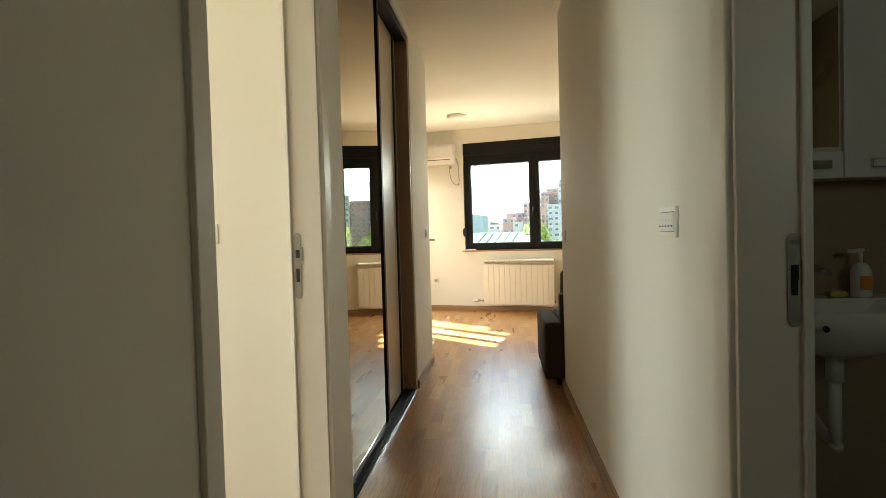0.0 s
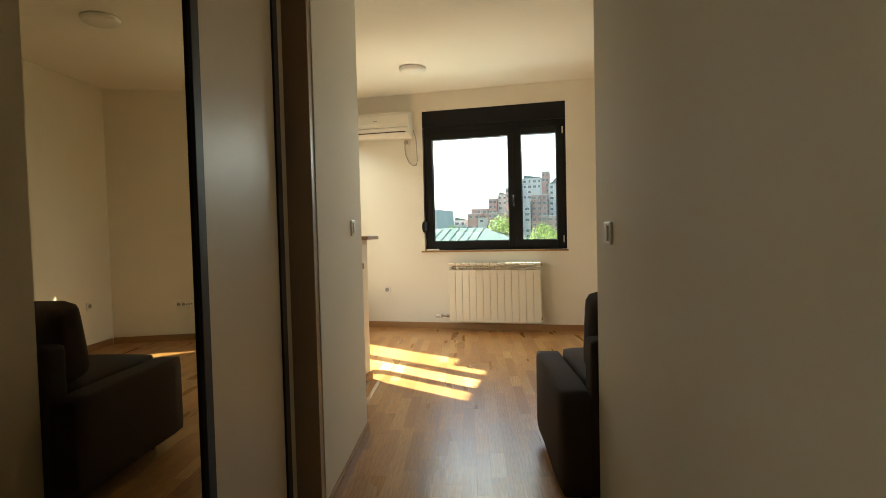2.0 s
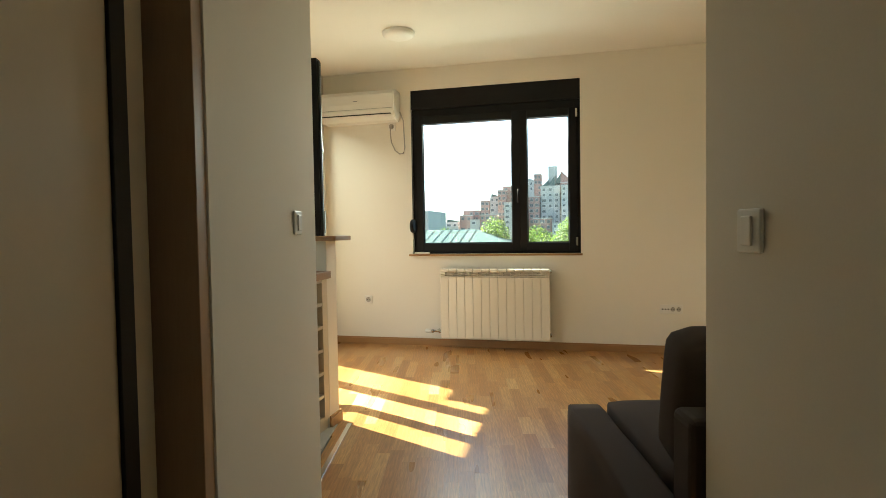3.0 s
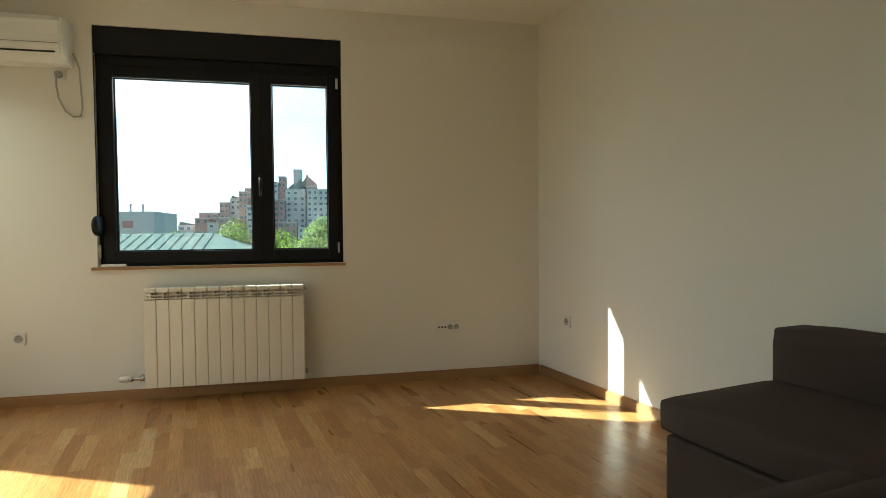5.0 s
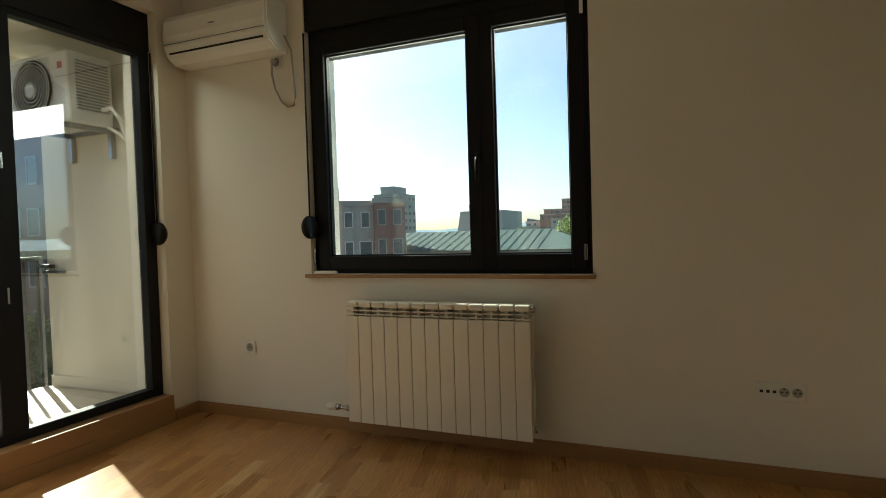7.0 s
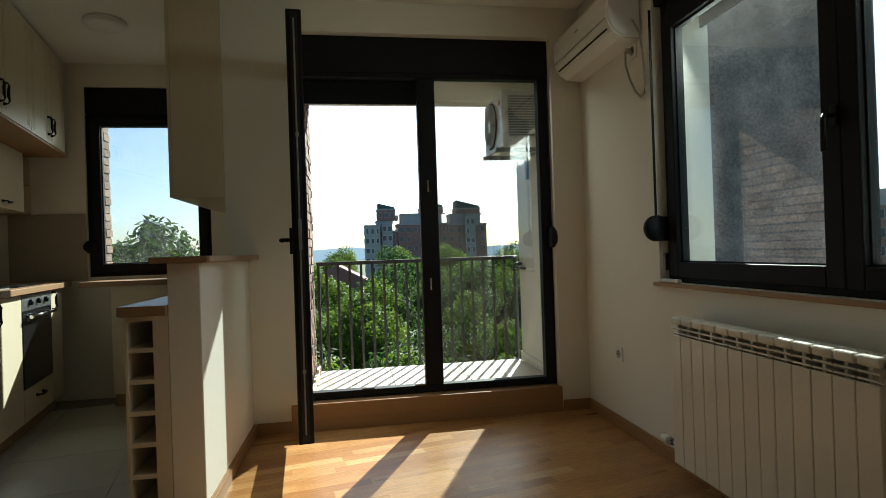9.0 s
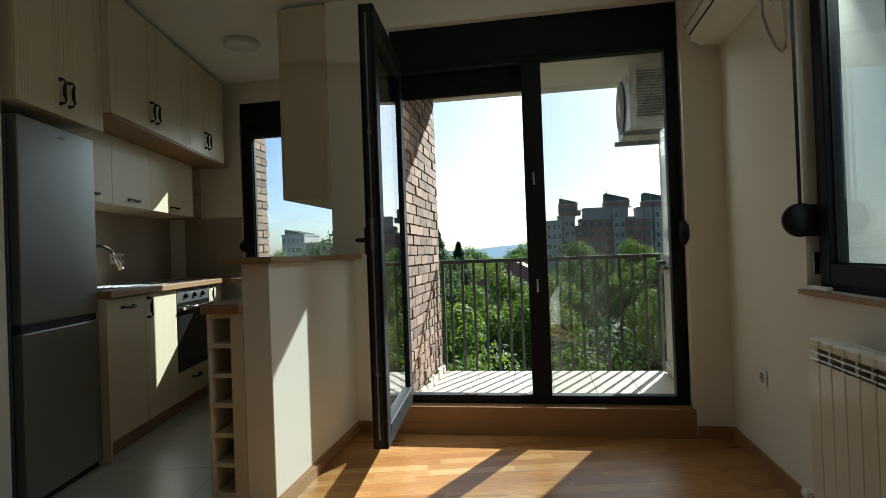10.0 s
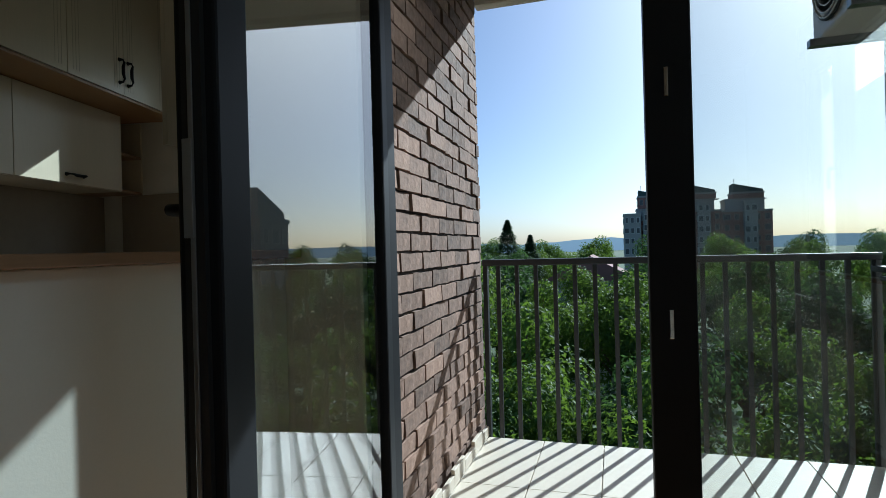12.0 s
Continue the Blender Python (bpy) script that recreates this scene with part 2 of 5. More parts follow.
CONCRETE = material("far_concrete", (0.34, 0.33, 0.31), 0.9, vary=0.12, grain=0.6, stain=0.08)
REDBRICK = material("far_red_brick", (0.26, 0.138, 0.115), 0.9, vary=0.14, grain=0.8, stain=0.1)
FARGLASS = material("far_window", (0.055, 0.065, 0.075), 0.25, vary=0.4, grain=0.4)
FARWHITE = material("far_window_frame", (0.60, 0.60, 0.58), 0.7, vary=0.1, grain=0.5)
GABLE = material("gable_render", (0.29, 0.205, 0.175), 0.95, vary=0.85, grain=9, stain=0.8, bump=1.0)
TINROOF = material("tin_roof", (0.065, 0.098, 0.092), 0.9, vary=0.15, grain=0.8, stain=0.2, spec=0.1)
# the hills' haze is put into a pale base colour and a blue glow
HILL = material("far_hill_haze_glow", (0.40, 0.48, 0.54), 1.0, vary=0.10, grain=0.02, stain=0.005)
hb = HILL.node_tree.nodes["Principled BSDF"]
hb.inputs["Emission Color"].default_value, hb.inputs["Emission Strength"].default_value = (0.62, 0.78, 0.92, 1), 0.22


# ---- mesh helpers ----
def bm_box(bm, x0, y0, z0, x1, y1, z1, m=None):
    vs = [bm.verts.new((x, y, z)) for z in (z0, z1) for y in (y0, y1) for x in (x0, x1)]
    if m is not None:
        for v in vs:
            v.co = m @ v.co
    fs = []
    for q in ((0, 2, 3, 1), (4, 5, 7, 6), (0, 1, 5, 4), (2, 6, 7, 3), (0, 4, 6, 2), (1, 3, 7, 5)):
        fs.append(bm.faces.new([vs[i] for i in q]))
    return vs


def boxes(*rows, bevel=0.0, seg=2):
    """One bmesh of several boxes (x0, y0, z0, x1, y1, z1), with rounded edges."""
    bm = bmesh.new()
    for r in rows:
        bm_box(bm, min(r[0], r[3]), min(r[1], r[4]), min(r[2], r[5]), max(r[0], r[3]), max(r[1], r[4]), max(r[2], r[5]))
    if bevel:
        bmesh.ops.bevel(bm, geom=list(bm.edges), offset=bevel, segments=seg, affect="EDGES", profile=0.5)
    return bm


def tube(bm, points, r, sides=10, caps=True):
    """A round bar of radius r (or a radius for each point) along the points."""
    pts = [Vector(p) for p in points]
    rings = []
    up = Vector((0, 0, 1))
    for i, p in enumerate(pts):
        d = (pts[min(i + 1, len(pts) - 1)] - pts[max(i - 1, 0)]).normalized()
        a = d.cross(up if abs(d.z) < 0.9 else Vector((1, 0, 0))).normalized()
        b = d.cross(a)
        rad = r[i] if isinstance(r, (list, tuple)) else r
        rings.append([bm.verts.new(p + (a * math.cos(k * 2 * math.pi / sides) + b * math.sin(k * 2 * math.pi / sides)) * rad) for k in range(sides)])
    for q, s in zip(rings, rings[1:]):
        for k in range(sides):
            bm.faces.new((q[k], q[(k + 1) % sides], s[(k + 1) % sides], s[k])).smooth = True
    if caps:
        bm.faces.new(rings[0][::-1])
        bm.faces.new(rings[-1])
    return bm


def lathe(bm, profile, sides=24, m=None):
    """A turned body from (radius, height) pairs about z."""
    rings = []
    for r, z in profile:
        rings.append([bm.verts.new((r * math.cos(k * 2 * math.pi / sides), r * math.sin(k * 2 * math.pi / sides), z)) for k in range(sides)])
    for q, s in zip(rings, rings[1:]):
        for k in range(sides):
            bm.faces.new((q[k], q[(k + 1) % sides], s[(k + 1) % sides], s[k])).smooth = True
    bm.faces.new(rings[0][::-1])
    bm.faces.new(rings[-1])
    if m is not None:
        bmesh.ops.transform(bm, matrix=m, verts=[v for q in rings for v in q])
    return bm


def prism(outline, z0, z1, bevel=0.0):
    """A slab with the given outline in plan."""
    bm = bmesh.new()
    lo = [bm.verts.new((x, y, z0)) for x, y in outline]
    hi = [bm.verts.new((x, y, z1)) for x, y in outline]
    k = len(outline)
    bm.faces.new(lo[::-1])
    bm.faces.new(hi)
    for i in range(k):
        bm.faces.new((lo[i], lo[(i + 1) % k], hi[(i + 1) % k], hi[i]))
    bmesh.ops.recalc_face_normals(bm, faces=bm.faces)
    if bevel:
        bmesh.ops.bevel(bm, geom=list(bm.edges), offset=bevel, segments=2, affect="EDGES", profile=0.5)
    return bm


def mesh_of(name, bm, mat):
    me = bpy.data.meshes.new(name)
    bmesh.ops.recalc_face_normals(bm, faces=bm.faces)
    bm.to_mesh(me)
    bm.free()
    me.materials.append(mat)
    return me


def part(name, bm, mat, parent, label=""):
    ob = new(name, mesh_of(name, bm, mat))
    ob.parent = parent
    if label:
        ob["label"] = label
    return ob


def thing(name, label, category, m=None, group="", kind=""):
    ob = new(name)
    ob.empty_display_size = 0.1
    if m is not None:
        ob.matrix_world = m
    return tagged(ob, label, category, group, kind)


def solid(name, bm, mat, label, category="", m=None, kind="structure", group=""):
    ob = new(name, mesh_of(name, bm, mat))
    if m is not None:
        ob.matrix_world = m
    return tagged(ob, label, category, group, kind)


TURN = pose(0, 0, 0, 0, 0, 12.0)      # the hall, kitchen run and back of the room stand at 12 degrees to the window wall
HALL = TURN @ pose(0.033, -0.033, 0)
HALLR = HALL @ pose(1.89, -4.47, 0, 0, 0, 0.5) @ pose(-1.878, 4.47, 0)   # the other side of the hall, a little out of square
KITCHEN = TURN @ pose(-0.025, -0.022, 0)
H = 2.69                              # ceiling
FLOOR = -0.065                        # finished floor


def hall(u, v, z=0.0):
    return HALL @ Vector((u, v, z))


# ---- the shell ----
solid("floor_slab", prism([(-0.28, 0.3), (4.5, 0.3), (6.6, -10.2), (-1.6, -11.0), (-3.6, -5.0), (-1.58, -4.9), (-1.58, -1.95), (-0.28, -1.95)], -0.35, -0.078),
      GROUT, "grey concrete floor slab under the flat", "floor")
solid("ceiling", prism([(-0.3, 0.32), (4.6, 0.32), (7.0, -10.4), (-2.2, -11.5), (-4.4, -5.2), (-1.6, -4.9), (-1.6, -1.95), (-0.3, -1.95)], H, H + 0.25),
      CEILING, "plain white painted ceiling", "ceiling")
WX0, WX1, WZ0, WZ1 = 0.935, 2.573, 0.85, 2.475       # living room window
solid("wall_window", boxes((-0.3, 0, -0.3, WX0, 0.32, H), (WX1, 0, -0.3, 4.6, 0.32, H), (WX0, 0, -0.3, WX1, 0.32, WZ0), (WX0, 0, WZ1, WX1, 0.32, H)),
      PAINT, "off-white painted wall with the window", "wall")
DY0, DY1, DZ1 = -1.96, -0.213, 2.485                # balcony door
solid("wall_balcony", boxes((-0.3, DY1, -0.3, 0, 0, H), (-0.3, -2.36, -0.3, 0, DY0, H), (-0.3, DY0, DZ1, 0, DY1, H), (-0.3, DY0, -0.3, -0.16, DY1, 0.0)),
      PAINT, "off-white painted wall with the balcony door", "wall")
solid("wall_kitchen_side", boxes((-1.5, -2.36, -0.3, -0.3, -1.97, H)), PAINT, "off-white painted kitchen side wall", "wall")
KY0, KY1, KZ0, KZ1 = -3.74, -2.77, 0.93, 2.50       # kitchen window
solid("wall_kitchen_end", boxes((-1.6, -2.36, -0.3, -1.33, KY1, H), (-1.6, KY1, -0.3, -1.33, KY0, KZ0), (-1.6, KY1, KZ1, -1.33, KY0, H), (-1.6, KY0, -0.3, -1.33, -5.0, H)),
      PAINT, "off-white painted kitchen end wall with a window", "wall")
solid("wall_kitchen_back", boxes((-2.35, -4.28, -0.3, 0.56, -4.09, H)), PAINT, "off-white painted wall behind the kitchen units", "wall", KITCHEN)
solid("wall_hall_left", boxes((0.535, -4.47, FLOOR, 0.784, -3.55, H), (0.10, -4.47, FLOOR, 0.534, -4.281, H), (0.664, -6.60, FLOOR, 0.784, -6.31, H), (0.664, -9.8, FLOOR, 0.784, -7.425, H), (0.664, -7.425, 2.06, 0.784, -6.60, H),
                              (0.55, -6.31, 2.60, 0.784, -4.47, H)), PAINT, "off-white painted hall wall", "wall", HALL)
solid("wall_wardrobe_niche", boxes((0.03, -6.45, FLOOR, 0.10, -4.281, H), (0.10, -6.45, FLOOR, 0.664, -6.34, H)), PAINT, "off-white painted back of the wardrobe niche", "wall", HALL)
solid("wall_hall_right", boxes((1.878, -7.44, FLOOR, 2.013, -4.47, H), (1.878, -9.8, FLOOR, 2.013, -8.28, H), (1.878, -8.28, 2.06, 2.013, -7.44, H)),
      PAINT, "off-white painted hall wall", "wall", HALLR)
solid("wall_hall_end", boxes((-3.7, -9.95, FLOOR, 4.1, -9.8, H)), PAINT, "off-white painted wall closing the hall", "wall", HALL)
solid("wall_room_back", boxes((2.026, -4.60, FLOOR, 4.2, -4.47, H)), PAINT, "off-white painted wall behind the sofa", "wall", HALL)
solid("wall_room_right", boxes((3.982, -4.47, FLOOR, 4.2, -0.55, H)), PAINT, "off-white painted wall beside the sofa", "wall", HALL)
solid("wall_side_room", boxes((-3.7, -9.8, FLOOR, -3.5, -9.1, H), (-3.7, -6.9, FLOOR, -3.5, -4.28, H), (-3.7, -9.1, FLOOR, -3.5, -6.9, 0.9), (-3.7, -9.1, 2.4, -3.5, -6.9, H), (-3.5, -4.42, FLOOR, -2.35, -4.28, H)),
      PAINT, "off-white painted walls of the side room", "wall", HALL)
solid("wall_bathroom", boxes((2.014, -6.2, FLOOR, 4.0, -6.05, H), (2.014, -9.1, FLOOR, 2.7, -9.0, H), (3.3, -9.1, FLOOR, 4.0, -9.0, H), (2.7, -9.1, FLOOR, 3.3, -9.0, 1.4), (2.7, -9.1, 2.1, 3.3, -9.0, H), (3.9, -9.0, FLOOR, 4.0, -6.2, H)),
      BATHTILE, "brown glazed tiles on the bathroom walls", "wall", HALLR)
solid("kitchen_floor_bed", boxes((-2.4, -4.2, -0.076, 0.56, -1.9, -0.070)), GROUT, "dark grout under the kitchen tiles", "floor", KITCHEN)
solid("floor_bathroom", boxes((2.03, -9.0, -0.077, 3.9, -6.2, -0.060)), TILE, "grey tiled bathroom floor", "floor", HALLR)
solid("floor_side_room", boxes((-3.5, -9.8, -0.077, 0.66, -6.46, -0.064), (-3.5, -6.46, -0.077, 0.02, -4.44, -0.064)), OAK, "oak parquet in the side room", "floor", HALL)


def skirting(a, b, m=None, h=0.07, t=0.015):
    """A skirting board from a to b, on the left of the way."""
    a, b = Vector((*a, 0)), Vector((*b, 0))
    d = (b - a).normalized()
    bm = bmesh.new()
    q = Matrix.Translation(a) @ d.to_track_quat("X", "Z").to_matrix().to_4x4()
    bm_box(bm, 0, 0, FLOOR, (b - a).length, t, FLOOR + h - 0.012, q)
    bm_box(bm, 0, 0, FLOOR + h - 0.012, (b - a).length, t * 0.55, FLOOR + h, q)
    solid("baseboard", bm, SKIRT, "narrow brown wooden skirting board", "baseboard", m)


skirting((4.1, 0), (0.016, 0))
skirting((0, 0), (0, -0.197))
skirting((0, -2.0), (0, -2.215))
skirting((0.0, -2.23), (1.122, -2.23))
skirting((1.122, -2.215), (1.122, -2.362))
skirting((3.982, -4.45), (3.982, -0.85), HALL)
skirting((1.9, -4.47), (4.0, -4.47), HALL)
skirting((1.878, -7.375), (1.878, -4.47), HALLR)
skirting((0.784, -3.55), (0.784, -4.46), HALL)
skirting((0.56, -3.55), (0.784, -3.55), HALL)
skirting((0.03, -4.45), (0.03, -6.45), HALL)
skirting((-2.4, -4.42), (0.02, -4.42), HALL)


# ---- doors and windows ----
def sash(parent, name, w, h, stile, depth, glass, glass_name="pane", seal=True):
    """A glazed sash in the x-z plane, its inner face at y = 0, growing to y = depth."""
    fr = part(name, boxes((0, 0, 0, stile, depth, h), (w - stile, 0, 0, w, depth, h), (stile, 0, 0, w - stile, depth, stile), (stile, 0, h - stile, w - stile, depth, h), bevel=0.005), ANTHRACITE, parent)
    part(glass_name, boxes((stile - 0.005, depth * 0.45, stile - 0.005, w - stile + 0.005, depth * 0.45 + 0.012, h - stile + 0.005)), glass, fr)
    if seal:
        s = stile
        part("seal", boxes((s, -0.001 + depth * 0.36, s, s + 0.008, depth * 0.44, h - s), (w - s - 0.008, depth * 0.36, s, w - s, depth * 0.44, h - s), (s, depth * 0.36, s, w - s, depth * 0.44, s + 0.008), (s, depth * 0.36, h - s - 0.008, w - s, depth * 0.44, h - s)), RUBBER, fr)
    return fr


def lever(parent, m, mat=BLACK):
    """A window handle: plate, neck and grip."""
    bm = boxes((-0.014, -0.012, -0.035, 0.014, 0, 0.035), bevel=0.004)
    tube(bm, [(0, -0.01, 0), (0, -0.045, 0), (0, -0.05, -0.01), (0, -0.05, -0.12)], 0.009)
    bmesh.ops.transform(bm, matrix=m, verts=bm.verts)
    return part("handle", bm, mat, parent)


def winder(parent, m, strap, foot=True):
    """A strap winder for the roller shutter, with its strap going up."""
    bm = bmesh.new()
    lathe(bm, [(0.0, 0), (0.075, 0), (0.085, 0.012), (0.085, 0.035), (0.072, 0.048), (0.0, 0.052)], 28, pose(0, 0, 0, 90, 0, 0))
    if foot:
        bm_box(bm, 0.0, -0.045, -0.082, 0.075, 0.0, 0.075)
    bmesh.ops.transform(bm, matrix=m, verts=bm.verts)
    part("strap_winder", bm, BLACK, parent, "round black strap winder")
    bm = boxes((-0.008, -0.026, 0.05, 0.008, -0.022, strap))
    bmesh.ops.transform(bm, matrix=m, verts=bm.verts)
    part("strap", bm, BLACK, parent)


w1 = thing("window_1", "anthracite aluminium window with two casements and roller box", "window", kind="structure")
part("roller_box", boxes((WX0, 0.012, 2.29, WX1, 0.2, WZ1), bevel=0.004), ANTHRACITE, w1)
part("window_frame", boxes((WX0, 0.05, WZ0, WX0 + 0.055, 0.12, 2.29), (WX1 - 0.055, 0.05, WZ0, WX1, 0.12, 2.29), (WX0 + 0.055, 0.05, WZ0, WX1 - 0.055, 0.12, WZ0 + 0.05), (WX0 + 0.055, 0.05, 2.205, WX1 - 0.055, 0.12, 2.29), (1.965, 0.055, 0.9, 2.03, 0.12, 2.24), bevel=0.004), ANTHRACITE, w1)
sa = sash(w1, "casement", 1.045, 1.345, 0.078, 0.07, GLASS)
sa.location = (0.965, 0.035, 0.875)
sb = sash(w1, "casement", 0.545, 1.345, 0.078, 0.07, GLASS)
sb.location = (2.0, 0.038, 0.875)
lever(w1, pose(1.995, 0.034, 1.46))
winder(w1, pose(0.932, -0.022, 1.13, 0, 0, 90) @ Matrix.Scale(0.80, 4), 1.42)
part("hinge", boxes((2.53, 0.018, 0.92, 2.548, 0.04, 1.0), (2.53, 0.018, 2.12, 2.548, 0.04, 2.2), (0.935, 0.018, 0.91, 0.953, 0.04, 1.0), bevel=0.003), CHROME, w1)
part("window_sill", boxes((0.90, -0.022, 0.830, 2.588, 0.05, 0.8495), bevel=0.003), SKIRT, w1, "brown wooden sill board")
solid("strap_guide", boxes((0.955, -0.012, 0.850, 1.11, 0.014, 0.870), bevel=0.007), PLASTIC, "small white plastic fitting lying on the sill", "fitting", kind="object")
part("shutter_slat", boxes(*[(WX0, 0.270, 2.19 + k * 0.046, WX1, 0.288, 2.236 + k * 0.046) for k in range(6)], bevel=0.004), ANTHRACITE, w1)
solid("outer_sill", boxes((0.9, 0.12, 0.80, 2.58, 0.38, 0.848)), STUCCO, "white outer window sill", "sill")

d1 = thing("door_1", "anthracite aluminium balcony door with one open leaf", "balcony door", kind="structure")
part("roller_box", boxes((-0.2, DY0, 2.25, -0.062, DY1, DZ1), bevel=0.004), ANTHRACITE, d1)
part("door_frame", boxes((-0.14, DY0, 0.105, -0.07, DY0 + 0.06, 2.25), (-0.14, DY1 - 0.075, 0.105, -0.07, DY1, 2.25), (-0.14, DY0 + 0.06, 0.105, -0.07, DY1 - 0.075, 0.155), (-0.14, DY0 + 0.06, 2.215, -0.07, DY1 - 0.075, 2.25), (-0.14, -1.13, 0.155, -0.068, -1.01, 2.215), bevel=0.005), ANTHRACITE, d1)
part("pane", boxes((-0.112, -1.015, 0.15, -0.10, -0.275, 2.22)), DUSTY, d1)
part("shutter_slat", boxes(*[(-0.185, -1.92, 2.065 + k * 0.046, -0.168, -1.10, 2.111 + k * 0.046) for k in range(4)], bevel=0.002), ANTHRACITE, d1)
part("strike", boxes((-0.07, -1.082, 1.45, -0.064, -1.07, 1.53), (-0.07, -1.082, 0.79, -0.064, -1.07, 0.87), (-0.10, -1.55, 0.155, -0.08, -1.47, 0.163), (-0.10, -1.2, 0.155, -0.08, -1.135, 0.163), bevel=0.002), CHROME, d1)
part("door_sill", boxes((-0.16, -2.0, FLOOR, 0.012, -0.205, 0.103), bevel=0.004), SKIRT, d1, "brown wooden step below the door")
part("sill_joint", boxes((0.012, -2.0, FLOOR, 0.018, -0.207, 0.004)), SKIRT, d1)
leaf = part("door_leaf", boxes((0, 0, 0, 0.055, 0.062, 2.13), (0.81, 0, 0, 0.90, 0.075, 2.13), (0.055, 0, 0, 0.81, 0.075, 0.095), (0.055, 0, 2.035, 0.81, 0.075, 2.13), bevel=0.006), ANTHRACITE, d1, "open door leaf")
leaf.matrix_world = pose(-0.05, -1.95, 0.128, 0, 0, 5.0)
part("pane", boxes((0.05, 0.03, 0.09, 0.815, 0.045, 2.04)), DUSTY, leaf)
part("leaf_seal", boxes((0.90, 0.02, 0.02, 0.911, 0.055, 2.11)), RUBBER, leaf)
part("lock_rail", boxes((0.9115, 0.033, 0.05, 0.915, 0.041, 2.08), (0.918, 0.03, 0.95, 0.926, 0.046, 1.10), (0.918, 0.03, 0.35, 0.923, 0.046, 0.37), (0.918, 0.03, 1.5, 0.923, 0.046, 1.52), bevel=0.001), STEEL, leaf)
bm = boxes((0.84, -0.014, 0.93, 0.87, 0, 1.06), bevel=0.004)
tube(bm, [(0.855, -0.01, 1.0), (0.855, -0.05, 1.0), (0.845, -0.055, 1.0), (0.725, -0.055, 1.0)], 0.010)
part("handle", bm, BLACK, leaf, "black lever handle")
winder(d1, pose(-0.045, -0.206, 1.12) @ Matrix.Scale(0.85, 4), 1.32, False)

w2 = thing("window_2", "anthracite aluminium kitchen window", "window", pose(-1.35, KY0, 0.93, 0, 0, 90), kind="structure")
WK = KY1 - KY0
part("roller_box", boxes((0, 0.0, 1.35, WK, 0.2, 1.57), bevel=0.004), ANTHRACITE, w2)
part("window_frame", boxes((0, 0.02, 0, 0.05, 0.09, 1.35), (WK - 0.05, 0.02, 0, WK, 0.09, 1.35), (0.05, 0.02, 0, WK - 0.05, 0.09, 0.05), (0.05, 0.02, 1.3, WK - 0.05, 0.09, 1.35), bevel=0.004), ANTHRACITE, w2)
sash(w2, "casement", WK - 0.06, 1.30, 0.075, 0.07, GLASS).location = (0.03, 0.005, 0.025)
winder(w2, pose(0.015, 0.0, 0.25) @ Matrix.Scale(0.62, 4), 1.75)

w3 = thing("window_3", "plain window of the side room", "window", HALL @ pose(-3.56, -9.1, 0.9, 0, 0, 90), kind="structure")
sash(w3, "casement", 1.1, 1.5, 0.07, 0.06, GLASS)
sash(w3, "casement", 1.1, 1.5, 0.07, 0.06, GLASS).location = (1.1, 0, 0)
# unseen window, added in the wall behind the view for the bathroom fill
w4 = thing("window_4", "small bathroom window added out of view to let light in", "window", HALLR @ pose(3.3, -9.02, 1.4, 0, 0, 180), kind="structure")
sash(w4, "casement", 0.6, 0.7, 0.06, 0.06, GLASS)


def door_lining(name, at, side, v0, v1, u0, u1, label, shift, z0, z1):
    """Lining and casings of a doorway in a hall wall; side is +1 where the hall lies at larger u."""
    d = thing(name, label, "door frame", at, kind="structure")
    part("lining", boxes((u0 - 0.002, v0, FLOOR, u1 + 0.002, v0 + 0.025, 2.03), (u0 - 0.002, v1 - 0.025, FLOOR, u1 + 0.002, v1, 2.03), (u0 - 0.002, v0, 2.03, u1 + 0.002, v1, 2.058), bevel=0.002), LACQUER, d)
    for n, u in (("hall", u1 if side > 0 else u0), ("inside", u0 if side > 0 else u1)):
        s = side if n == "hall" else -side
        a, b = (u - 0.004 * s, u + 0.016 * s)
        part("casing", boxes((a, v0 - 0.065, FLOOR, b, v0 + 0.012, 2.11), (a, v1 - 0.012, FLOOR, b, v1 + 0.065, 2.11), (a, v0 + 0.012, 2.045, b, v1 - 0.012, 2.11), bevel=0.004), LACQUER, d)
    um = (u0 + u1) / 2
    part("rebate", boxes((um - 0.004 - side * 0.054, v1 - 0.037, FLOOR, um + 0.004 - side * 0.054, v1 - 0.025, 2.02), bevel=0.003), LACQUER, d)
    bm = bmesh.new()
    um += shift
    bm_box(bm, um - 0.012, v1 - 0.029, z0, um + 0.012, v1 - 0.024, z1)
    bm_box(bm, um + 0.012, v1 - 0.029, z1 - 0.09, um + 0.021, v1 - 0.024, z1 - 0.04)
    for z in (z0, z1):
        tube(bm, [(um, v1 - 0.029, z), (um, v1 - 0.024, z)], 0.012, 16)
    sp = part("strike_plate", bm, STRIKE, d, "steel strike plate")
    part("bolt_hole", boxes((um - 0.006, v1 - 0.031, z0 + 0.05, um + 0.006, v1 - 0.0285, z0 + 0.10), (um - 0.006, v1 - 0.031, z1 - 0.08, um + 0.008, v1 - 0.0285, z1 - 0.05)), RUBBER, sp)
    return d


door_lining("door_2", HALL, 1, -7.425, -6.60, 0.664, 0.784, "white lacquered door frame of the side room", -0.032, 0.90, 1.12)
door_lining("door_3", HALLR, -1, -8.28, -7.44, 1.878, 2.013, "white lacquered door frame of the bathroom", 0.036, 0.925, 1.085)


